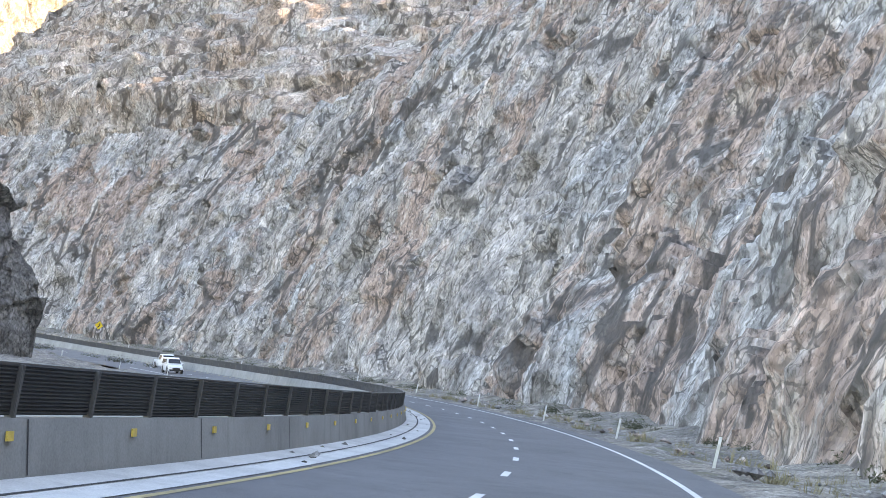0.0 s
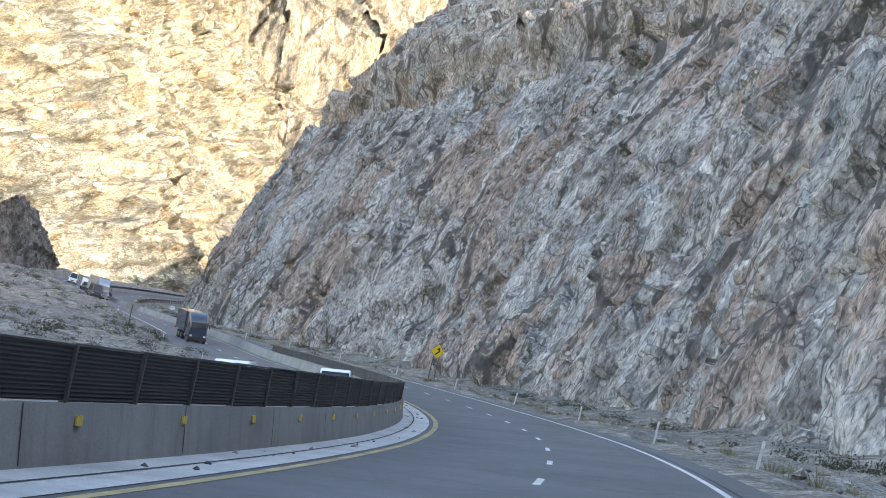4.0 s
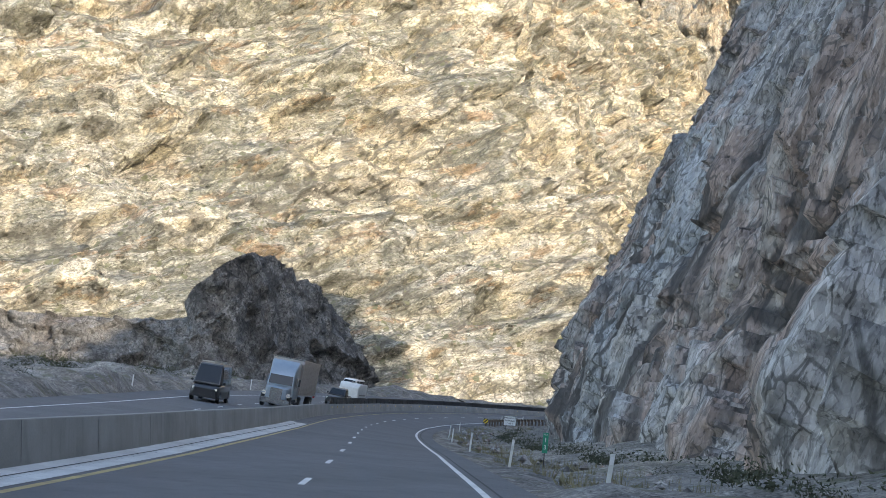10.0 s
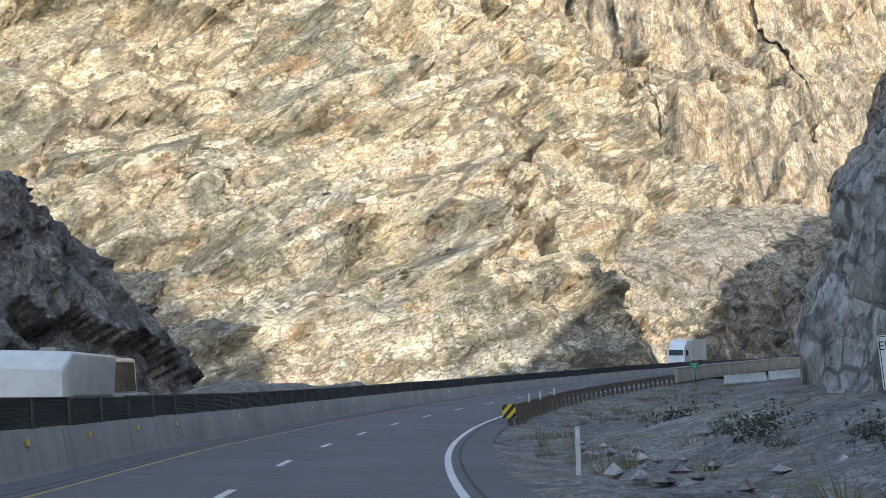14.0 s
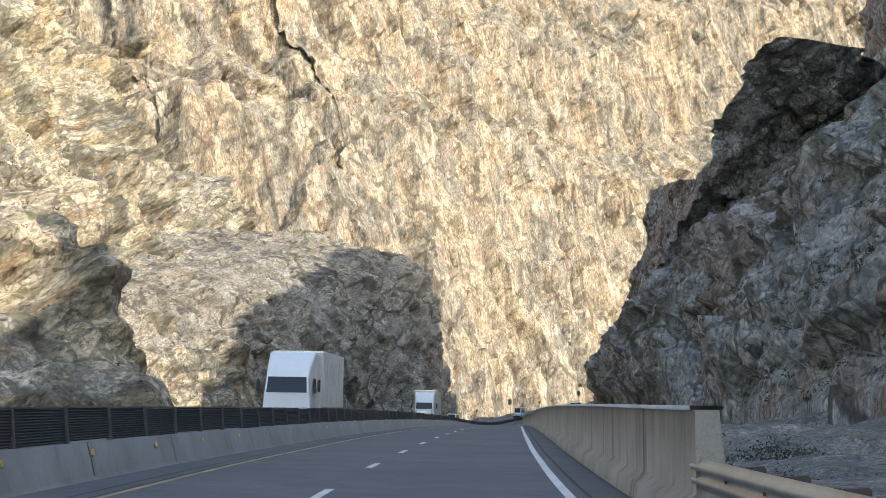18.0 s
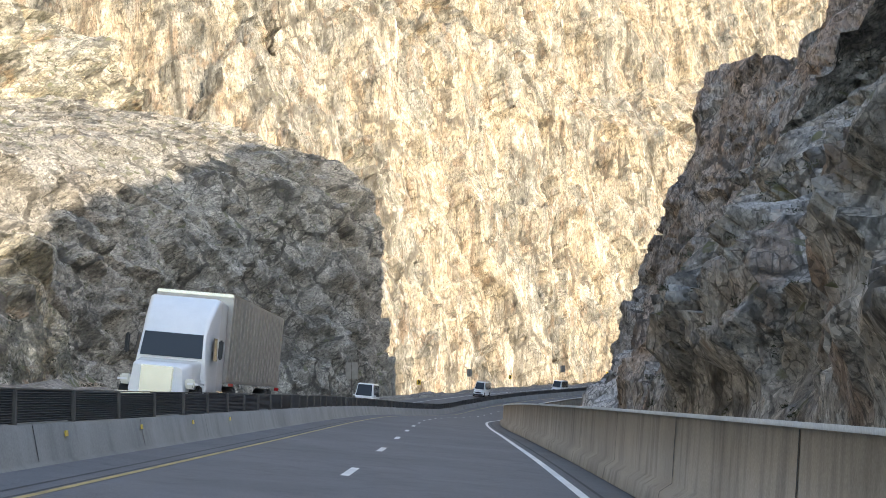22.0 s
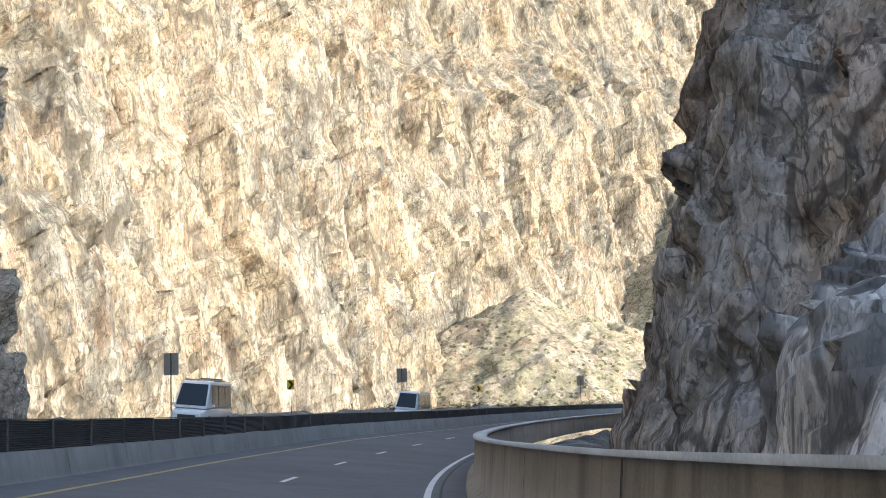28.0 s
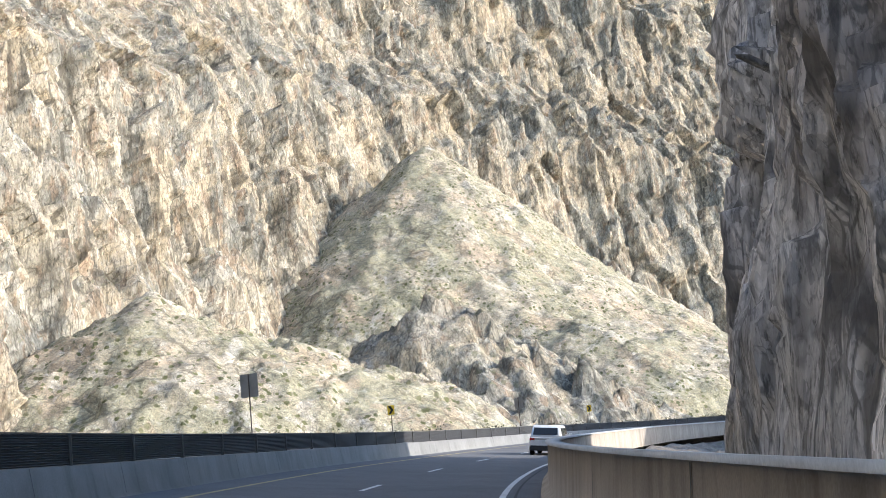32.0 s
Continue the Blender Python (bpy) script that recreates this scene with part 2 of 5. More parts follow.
def tube(bm, r, length, at=(0, 0, 0), axis="Z", segments=20, r2=None):
    turn = {"Z": Matrix(), "X": Matrix.Rotation(radians(90), 4, "Y"), "Y": Matrix.Rotation(radians(90), 4, "X")}[axis]
    bmesh.ops.create_cone(bm, cap_ends=True, segments=segments, radius1=r, radius2=r if r2 is None else r2, depth=length, matrix=Matrix.Translation(at) @ turn)
    return bm


def sweep(name, s0, s1, step, profile, material, h_of=None, u_of=None, smooth=False, closed=False):
    """A profile of (u, h) carried along the road. Faces look up for profiles that run from left to right."""
    n = max(2, int(round((s1 - s0) / step)) + 1)
    ss = np.linspace(s0, s1, n)
    rows = []
    prof = list(profile) + ([profile[0]] if closed else [])
    for u, h in prof:
        rows.append(spot(ss, u + (u_of(ss) if u_of else 0.0), h * (h_of(ss) if h_of else 1.0)))
    pts = np.stack(rows, 1)[:, ::-1]
    return grid_mesh(name, pts, material, smooth)


# ---- materials ----
def shader(name, rough=0.8, metal=0.0):
    m = bpy.data.materials.new(name)
    m.use_nodes = True
    b = m.node_tree.nodes["Principled BSDF"]
    b.inputs["Roughness"].default_value, b.inputs["Metallic"].default_value = rough, metal
    return m, m.node_tree.nodes, m.node_tree.links, b


def coords(nodes, links, scale=(1, 1, 1), world_space=True, dip=(0, 0, 0)):
    src = nodes.new("ShaderNodeNewGeometry").outputs["Position"] if world_space else nodes.new("ShaderNodeTexCoord").outputs["Object"]
    mp = nodes.new("ShaderNodeMapping")
    mp.inputs["Scale"].default_value = scale
    if any(dip):
        turn = nodes.new("ShaderNodeVectorRotate")
        turn.rotation_type = "EULER_XYZ"
        turn.inputs["Rotation"].default_value = tuple(radians(a) for a in dip)
        links.new(src, turn.inputs["Vector"])
        src = turn.outputs[0]
    links.new(src, mp.inputs["Vector"])
    return mp.outputs["Vector"]


def noise_tex(nodes, links, vec, scale, detail=4.0, rough=0.6, distort=0.0):
    n = nodes.new("ShaderNodeTexNoise")
    n.inputs["Scale"].default_value, n.inputs["Detail"].default_value = scale, detail
    n.inputs["Roughness"].default_value, n.inputs["Distortion"].default_value = rough, distort
    links.new(vec, n.inputs["Vector"])
    return n.outputs["Fac"]


def ramp(nodes, links, fac, stops):
    r = nodes.new("ShaderNodeValToRGB")
    els = r.color_ramp.elements
    while len(els) < len(stops):
        els.new(0.5)
    for e, (pos, col) in zip(els, stops):
        e.position, e.color = pos, (*col, 1) if len(col) == 3 else col
    links.new(fac, r.inputs["Fac"])
    return r.outputs["Color"]


def mix(nodes, links, fac, a, b, mode="MIX"):
    n = nodes.new("ShaderNodeMix")
    n.data_type, n.blend_type = "RGBA", mode
    for value, socket in ((fac, n.inputs["Factor"]), (a, n.inputs["A"]), (b, n.inputs["B"])):
        if value is n.inputs["Factor"]:
            continue
        if hasattr(value, "links"):
            links.new(value, socket)
        elif isinstance(value, (int, float)):
            socket.default_value = value
        else:
            socket.default_value = (*value, 1)
    return n.outputs["Result"]


def bump(nodes, links, height, b, strength=0.5, distance=0.1, before=None):
    n = nodes.new("ShaderNodeBump")
    n.inputs["Strength"].default_value, n.inputs["Distance"].default_value = strength, distance
    links.new(height, n.inputs["Height"])
    if before is not None:
        links.new(before, n.inputs["Normal"])
    links.new(n.outputs["Normal"], b.inputs["Normal"])
    return n.outputs["Normal"]


def grey(v):
    return (v, v, v)


def rock(name, base, patches, stretch=(1, 1, 1), grain=1.0, scrub=0.0, scrub_size=0.35, relief=1.0, vein=0.25, vein_colour=(0.66, 0.64, 0.6), crack=0.55, beds=0.0, scrub_colour=(0.14, 0.14, 0.085), dip=(0, 0, 0), patch=(1, 1, 0.6), grit=1.0, blocks=1.0, bench=None, streak=0.0, broad=1.0):
    """Rock: a base colour, large tinted patches, rubble on the flatter benches, water streaks, pale veins, broken faces
    at three sizes, cracks with crevice shade painted dark, tilted beds and scrub.
    """
    m, nodes, links, b = shader(name, 0.92)
    b.inputs["Specular IOR Level"].default_value = 0.2
    v = coords(nodes, links, stretch, dip=dip)
    plain = coords(nodes, links)
    mid = noise_tex(nodes, links, v, 0.13 * grain, 5, 0.62, 0.3)
    fine = noise_tex(nodes, links, v, 2.2 * grain, 5, 0.66, 0.0)
    col = ramp(nodes, links, mid, [(0.33, tuple(c * 0.55 for c in base)), (0.5, base), (0.66, tuple(min(0.8, c * 1.4) for c in base))])
    for k, (tint, lo, hi, amount) in enumerate(patches):
        where = noise_tex(nodes, links, coords(nodes, links, tuple(c * (1 + 0.13 * k) for c in (patch if k > 1 else (1, 1, 0.6))), dip=dip), (0.045 + 0.022 * k) * (broad if k < 2 else 1.0), 6, 0.66, 0.15)
        mask = ramp(nodes, links, where, [(lo, grey(0)), (0.4 * lo + 0.6 * hi, grey(amount))])
        col = mix(nodes, links, mask, col, tint)
    if streak:
        runs = noise_tex(nodes, links, coords(nodes, links, (1, 1, 0.09)), 0.24, 4, 0.62, 0.2)
        col = mix(nodes, links, streak, col, ramp(nodes, links, runs, [(0.34, grey(0.45)), (0.44, grey(0.95)), (0.56, grey(1.05)), (0.66, grey(1.4))]), "MULTIPLY")
    if beds:
        tilt = nodes.new("ShaderNodeVectorMath")
        tilt.operation = "DOT_PRODUCT"
        links.new(plain, tilt.inputs[0])
        tilt.inputs[1].default_value = (-0.055, 0.0, 0.1)
        wave = nodes.new("ShaderNodeTexNoise")
        wave.noise_dimensions = "1D"
        wave.inputs["Scale"].default_value, wave.inputs["Detail"].default_value, wave.inputs["Roughness"].default_value = 1.6, 6, 0.7
        warp = nodes.new("ShaderNodeMath")
        warp.operation = "MULTIPLY_ADD"
        links.new(noise_tex(nodes, links, plain, 0.03, 4), warp.inputs[0])
        warp.inputs[1].default_value = 2.4
        links.new(tilt.outputs["Value"], warp.inputs[2])
        links.new(warp.outputs[0], wave.inputs["W"])
        col = mix(nodes, links, beds, col, ramp(nodes, links, wave.outputs["Fac"], [(0.36, (0.46, 0.45, 0.39)), (0.46, (1, 1, 1)), (0.53, (0.68, 0.68, 0.6)), (0.6, (1.1, 1.08, 1)), (0.68, (1.25, 1.2, 1.1))]), "MULTIPLY")
    nrm = nodes.new("ShaderNodeSeparateXYZ")
    links.new(nodes.new("ShaderNodeNewGeometry").outputs["True Normal"], nrm.inputs[0])
    if bench:
        worn = nodes.new("ShaderNodeMath")
        worn.operation = "MULTIPLY_ADD"
        links.new(noise_tex(nodes, links, plain, 0.16, 5, 0.65), worn.inputs[0])
        worn.inputs[1].default_value = 0.9
        links.new(nrm.outputs["Z"], worn.inputs[2])
        col = mix(nodes, links, ramp(nodes, links, worn.outputs[0], [(1.0, grey(0)), (1.1, grey(0.8))]), col, bench)
    if vein:
        veins = noise_tex(nodes, links, v, 0.4 * grain, 4, 0.6, 0.4)
        col = mix(nodes, links, ramp(nodes, links, veins, [(0.56, grey(0)), (0.61, grey(0.8 * vein))]), col, vein_colour)
    speck = ramp(nodes, links, fine, [(0.34, grey(1 - 0.65 * grit)), (0.44, grey(1 - 0.05 * grit)), (0.56, grey(1.04)), (0.66, grey(1 + 0.32 * grit))])
    col = mix(nodes, links, 1.0, col, speck, "MULTIPLY")
    steps = []
    for size, low, high in ((0.28, 0.86, 1.14), (0.9, 0.84, 1.15), (2.8, 0.72, 1.26)):
        block = nodes.new("ShaderNodeTexVoronoi")
        block.inputs["Scale"].default_value = size * grain
        shove = nodes.new("ShaderNodeVectorMath")
        shove.operation = "MULTIPLY_ADD"
        wobble = nodes.new("ShaderNodeTexNoise")
        wobble.inputs["Scale"].default_value, wobble.inputs["Detail"].default_value = 1.6 * size * grain, 4
        links.new(v, wobble.inputs["Vector"])
        links.new(wobble.outputs["Color"], shove.inputs[0])
        shove.inputs[1].default_value = (0.22 / (size * grain),) * 3
        links.new(v, shove.inputs[2])
        links.new(shove.outputs[0], block.inputs["Vector"])
        tone = nodes.new("ShaderNodeSeparateColor")
        links.new(block.outputs["Color"], tone.inputs[0])
        col = mix(nodes, links, blocks, col, ramp(nodes, links, tone.outputs[0], [(0.0, grey(low)), (1.0, grey(high))]), "MULTIPLY")
        local = nodes.new("ShaderNodeVectorMath")
        local.operation = "SUBTRACT"
        links.new(shove.outputs[0], local.inputs[0])
        links.new(block.outputs["Position"], local.inputs[1])
        way = nodes.new("ShaderNodeVectorMath")
        way.operation = "SUBTRACT"
        links.new(block.outputs["Color"], way.inputs[0])
        way.inputs[1].default_value = (0.5, 0.5, 0.5)
        face = nodes.new("ShaderNodeVectorMath")
        face.operation = "DOT_PRODUCT"
        links.new(local.outputs[0], face.inputs[0])
        links.new(way.outputs[0], face.inputs[1])
        steps.append((face.outputs["Value"], 0.6 if size < 0.5 else 0.55 if size < 1 else 0.5))
    # Cracks at four sizes: the shade inside crevices, put into the colour.
    for size, share in ((0.1, 1.0), (0.33, 0.9), (1.0, 0.8), (2.6, 0.5)) if crack else ():
        vo = nodes.new("ShaderNodeTexVoronoi")
        vo.feature = "DISTANCE_TO_EDGE"
        vo.inputs["Scale"].default_value = size * grain
        jitter = nodes.new("ShaderNodeVectorMath")
        jitter.operation = "MULTIPLY_ADD"
        tex = nodes.new("ShaderNodeTexNoise")
        tex.inputs["Scale"].default_value, tex.inputs["Detail"].default_value = 1.2 * size * grain, 5
        links.new(v, tex.inputs["Vector"])
        links.new(tex.outputs["Color"], jitter.inputs[0])
        jitter.inputs[1].default_value = (0.4 / (size * grain),) * 3
        links.new(v, jitter.inputs[2])
        links.new(jitter.outputs[0], vo.inputs["Vector"])
        broken = mix(nodes, links, 1.0, ramp(nodes, links, vo.outputs["Distance"], [(0.0, grey(crack * share)), (0.035, grey(crack * share)), (0.07, grey(0))]), ramp(nodes, links, noise_tex(nodes, links, plain, 0.35 * size * grain, 4), [(0.46, grey(0)), (0.56, grey(1))]), "MULTIPLY")
        col = mix(nodes, links, broken, col, tuple(c * 0.2 for c in base))
    if scrub:
        vo2 = nodes.new("ShaderNodeTexVoronoi")
        vo2.inputs["Scale"].default_value, vo2.inputs["Randomness"].default_value = scrub_size, 1.0
        links.new(coords(nodes, links, (1, 1, 0.8)), vo2.inputs["Vector"])
        size = nodes.new("ShaderNodeMath")
        size.operation = "SUBTRACT"
        links.new(vo2.outputs["Distance"], size.inputs[0])
        wob = nodes.new("ShaderNodeMath")
        wob.operation = "MULTIPLY"
        links.new(noise_tex(nodes, links, plain, 1.4, 4, 0.7), wob.inputs[0])
        wob.inputs[1].default_value = 0.5
        links.new(wob.outputs[0], size.inputs[1])
        dots = ramp(nodes, links, size.outputs[0], [(0.0, grey(1)), (0.07, grey(0))])
        flat = ramp(nodes, links, nrm.outputs["Z"], [(0.2, grey(0)), (0.45, grey(1))])
        spread = ramp(nodes, links, noise_tex(nodes, links, plain, 0.05, 4), [(0.36, grey(0)), (0.5, grey(scrub))])
        where = mix(nodes, links, 1.0, mix(nodes, links, 1.0, dots, flat, "MULTIPLY"), spread, "MULTIPLY")
        col = mix(nodes, links, where, col, scrub_colour)
    links.new(col, b.inputs["Base Color"])
    n3 = bump(nodes, links, fine, b, 0.6 * relief, 0.2 / grain)
    for height, deep in steps:
        n3 = bump(nodes, links, height, b, 1.0, deep * relief, n3)
    return m


def plain(name, colour, rough=0.6, metal=0.0, vary=0.25, scale=6.0, relief=0.0, coat=0.0, world_space=False):
    """Paint, plastic, metal: one colour with grime at two sizes."""
    m, nodes, links, b = shader(name, rough, metal)
    v = coords(nodes, links, world_space=world_space)
    a = noise_tex(nodes, links, v, scale * 0.3, 3)
    c = noise_tex(nodes, links, v, scale * 4, 4)
    col = mix(nodes, links, 1.0, colour, ramp(nodes, links, a, [(0.3, grey(1 - vary)), (0.7, grey(1.0))]), "MULTIPLY")
    col = mix(nodes, links, 1.0, col, ramp(nodes, links, c, [(0.3, grey(1 - vary * 0.5)), (0.7, grey(1.0))]), "MULTIPLY")
    links.new(col, b.inputs["Base Color"])
    b.inputs["Coat Weight"].default_value = coat
    if relief:
        bump(nodes, links, c, b, relief, 0.02)
    return m


def asphalt(name, value, tint=(1, 1.0, 1.04)):
    m, nodes, links, b = shader(name, 0.85)
    v = coords(nodes, links)
    big = noise_tex(nodes, links, v, 0.25, 5, 0.6, 0.5)
    grit = noise_tex(nodes, links, v, 45, 2, 0.7)
    col = ramp(nodes, links, big, [(0.3, tuple(value * 0.82 * t for t in tint)), (0.7, tuple(value * 1.18 * t for t in tint))])
    stain = noise_tex(nodes, links, v, 1.1, 6, 0.7, 1.5)
    col = mix(nodes, links, 1.0, col, ramp(nodes, links, stain, [(0.34, grey(0.8)), (0.46, grey(1.0)), (0.66, grey(1.1))]), "MULTIPLY")
    col = mix(nodes, links, 1.0, col, ramp(nodes, links, grit, [(0.3, grey(0.7)), (0.7, grey(1.25))]), "MULTIPLY")
    links.new(col, b.inputs["Base Color"])
    bump(nodes, links, grit, b, 0.35, 0.01)
    return m


def concrete(name, colour, streak=0.35):
    m, nodes, links, b = shader(name, 0.88)
    v = coords(nodes, links)
    tall = coords(nodes, links, (1, 1, 0.12))
    stain = noise_tex(nodes, links, tall, 2.2, 4, 0.65, 0.3)
    cloud = noise_tex(nodes, links, v, 0.5, 5, 0.6)
    pores = noise_tex(nodes, links, v, 30, 3, 0.6)
    col = ramp(nodes, links, cloud, [(0.3, tuple(c * 0.78 for c in colour)), (0.7, tuple(min(0.8, c * 1.15) for c in colour))])
    col = mix(nodes, links, ramp(nodes, links, stain, [(0.5, grey(0)), (0.68, grey(streak))]), col, tuple(c * 0.4 for c in colour))
    col = mix(nodes, links, 1.0, col, ramp(nodes, links, pores, [(0.3, grey(0.82)), (0.7, grey(1.05))]), "MULTIPLY")
    links.new(col, b.inputs["Base Color"])
    bump(nodes, links, pores, b, 0.3, 0.01)
    return m


ROCK_CUT = rock("cut rock", (0.35, 0.322, 0.305), [((0.35, 0.355, 0.36), 0.5, 0.58, 0.6), ((0.32, 0.22, 0.175), 0.5, 0.58, 0.75), ((0.18, 0.155, 0.145), 0.57, 0.66, 0.5), ((0.42, 0.375, 0.335), 0.56, 0.64, 0.65)], (1, 1, 0.42), 1.5, vein=0.4, vein_colour=(0.484, 0.47, 0.46), crack=0.85, dip=(0, -12, 0), patch=(1.6, 1.6, 0.5), relief=0.85, streak=0.45, broad=0.7)
ROCK_TAN = rock("tan canyon rock", (0.43, 0.4, 0.335), [((0.455, 0.395, 0.295), 0.46, 0.54, 0.85), ((0.225, 0.222, 0.19), 0.49, 0.55, 0.85), ((0.36, 0.24, 0.15), 0.57, 0.65, 0.65), ((0.54, 0.5, 0.42), 0.55, 0.63, 0.8)], (0.8, 0.8, 1.5), 0.8, scrub=1.0, beds=1.0, crack=0.65, dip=(0, 27, 0), patch=(0.5, 0.5, 2.0), bench=(0.2, 0.2, 0.16), streak=0.25, broad=0.5)
# Same rock as the tan mountainside; the bluff's shade is put into its colour.
ROCK_BLUFF_SHADED = rock("canyon rock darkened for bluff shade", (0.285, 0.27, 0.235), [((0.33, 0.3, 0.25), 0.48, 0.58, 0.6), ((0.21, 0.18, 0.15), 0.55, 0.64, 0.5), ((0.36, 0.335, 0.285), 0.56, 0.64, 0.5)], (0.8, 0.8, 1.3), 1.1, scrub=0.8, vein=0.2, vein_colour=(0.37, 0.35, 0.305), crack=0.7, dip=(0, 25, 0), bench=(0.2, 0.198, 0.165))
ROCK_GOLD = rock("golden cliff rock", (0.355, 0.318, 0.255), [((0.385, 0.325, 0.24), 0.45, 0.54, 0.85), ((0.225, 0.22, 0.195), 0.5, 0.56, 0.85), ((0.265, 0.195, 0.14), 0.54, 0.62, 0.75), ((0.42, 0.39, 0.33), 0.55, 0.64, 0.7)], (1, 1, 0.36), 0.9, scrub=0.6, beds=0.5, relief=1.1, vein=0.15, crack=0.65, patch=(2.0, 2.0, 0.6), bench=(0.2, 0.198, 0.165), streak=0.6, broad=0.45)
ROCK_DARK = rock("grey brown rock", (0.3, 0.285, 0.265), [((0.36, 0.352, 0.34), 0.48, 0.58, 0.75), ((0.24, 0.17, 0.13), 0.55, 0.64, 0.65), ((0.4, 0.375, 0.34), 0.58, 0.66, 0.7)], (1, 1, 0.8), 1.1, scrub=1.0, scrub_size=0.45, vein=0.35, bench=(0.23, 0.225, 0.2), crack=0.75)
ROCK_BROWN = rock("red brown rock", (0.37, 0.315, 0.275), [((0.34, 0.25, 0.195), 0.48, 0.58, 0.7), ((0.36, 0.345, 0.33), 0.5, 0.6, 0.75), ((0.15, 0.12, 0.1), 0.58, 0.66, 0.6)], (1, 1, 0.45), 1.2, vein=0.3, streak=0.45, crack=0.8)
ROCK_GREY = rock("pale grey column rock", (0.56, 0.54, 0.525), [((0.58, 0.57, 0.565), 0.46, 0.57, 0.7), ((0.38, 0.335, 0.3), 0.54, 0.62, 0.6), ((0.26, 0.235, 0.22), 0.6, 0.68, 0.5)], (1, 1, 0.3), 1.4, vein=0.5, relief=1.0, streak=0.4, crack=0.8)
ROCK_SLATE = rock("dark slaty rock", (0.155, 0.149, 0.14), [((0.198, 0.192, 0.18), 0.5, 0.64, 0.7), ((0.136, 0.105, 0.0868), 0.56, 0.68, 0.5)], (1, 1, 0.8), 1.6, vein=0.3, vein_colour=(0.26, 0.248, 0.229))
TALUS = rock("talus with scrub", (0.43, 0.375, 0.28), [((0.34, 0.32, 0.21), 0.45, 0.56, 0.7), ((0.44, 0.34, 0.24), 0.53, 0.62, 0.65), ((0.52, 0.475, 0.395), 0.56, 0.64, 0.7)], (1, 1, 1), 1.6, scrub=1.0, scrub_size=0.5, relief=0.8, crack=0.5, scrub_colour=(0.125, 0.125, 0.06))
DIRT = rock("gravelly dirt", (0.23, 0.21, 0.185), [((0.17, 0.16, 0.15), 0.46, 0.6, 0.7), ((0.29, 0.25, 0.2), 0.55, 0.66, 0.6)], (1, 1, 1), 4.0, scrub=0.6, scrub_size=0.9, relief=0.5, vein=0.15, crack=0.0)
ASPHALT = asphalt("worn asphalt", 0.115)
ASPHALT_TAR = asphalt("tar", 0.045)
PAINT_WHITE = plain("white road paint", (0.78, 0.78, 0.76), 0.6, vary=0.3, scale=3, world_space=True)
PAINT_YELLOW = plain("faded yellow road paint", (0.55, 0.42, 0.16), 0.6, vary=0.5, scale=3, world_space=True)
CONCRETE = concrete("weathered concrete", (0.25, 0.245, 0.23))
CONCRETE_PALE = concrete("pale gutter concrete", (0.62, 0.62, 0.60), 0.2)
CONCRETE_BROWN = concrete("stained brown concrete", (0.42, 0.36, 0.29), 0.6)
SCREEN = plain("dark glare screen", (0.06, 0.06, 0.063), 0.75, vary=0.35, scale=1.2, world_space=True)
SCREEN_POST = plain("dark steel post", (0.15, 0.145, 0.14), 0.6, 0.3)

# ---- the land ----
def cliff(name, base, material, profile, side, cell, disp, label, category="cliff", in_world=False, foot=4.0, toward=None):
    """A rock wall over a base line. base: rows of (s, u, height, setback), or (x, y, z, height, setback) in the world. side: 1 where the
    rock lies right of the line's direction, -1 left. profile: rows of (share of height, share of setback). disp: outward relief at points."""
    rows = np.array(base, float)
    if in_world:
        line, hs = rows[:, :3], rows[:, 3:]
    else:
        line, hs = spot(rows[:, 0], rows[:, 1], 0, False), rows[:, 2:]
    gap = np.r_[0, np.cumsum(np.hypot(*np.diff(line[:, :2], axis=0).T))]
    n = int(gap[-1] / cell) + 1
    a = np.linspace(0, gap[-1], n)
    width = max(3, int(7 / cell))
    kernel = np.hanning(2 * width + 3)[1:-1]
    kernel /= kernel.sum()

    def ease(col):
        c = np.interp(a, gap, col)
        return np.convolve(np.pad(c, width, mode="edge"), kernel, "valid")

    p = np.stack([ease(line[:, k]) for k in range(3)], -1)
    high, back = ease(hs[:, 0]), ease(hs[:, 1])
    t = np.gradient(p[:, :2], axis=0)
    t /= np.linalg.norm(t, axis=1, keepdims=True) + 1e-9
    inward = np.stack([t[:, 1], -t[:, 0]], -1) * side
    if toward is not None:
        inward[:] = np.array(toward) / np.hypot(*toward)
    prof = np.array(profile, float)
    length = np.hypot(np.diff(prof[:, 0]) * high.max(), np.diff(prof[:, 1]) * max(back.max(), 0.1))
    acc = np.r_[0, np.cumsum(length)]
    m = int(acc[-1] / cell) + 1
    q = np.linspace(0, acc[-1], m)
    ph, ps = np.interp(q, acc, prof[:, 0]), np.interp(q, acc, prof[:, 1])
    pts = np.zeros((n, m, 3))
    pts[..., 2] = p[:, None, 2] - 2.0 + high[:, None] * ph + 2.0 * (ph > 0)
    pts[..., :2] = p[:, None, :2] + inward[:, None] * (back[:, None] * ps)[..., None]
    d = disp(pts)
    d = d - d.mean()
    rise = 0.35
    edge = np.clip(q / foot, 0.2, 1)
    pts[..., :2] -= inward[:, None] * (d * edge)[..., None]
    pts[..., 2] += rise * d * edge
    if side > 0:
        pts = pts[:, ::-1]
    ob = part(name, grid_mesh(name, pts, material, False), None)
    return tagged(ob, label, category, kind="structure")


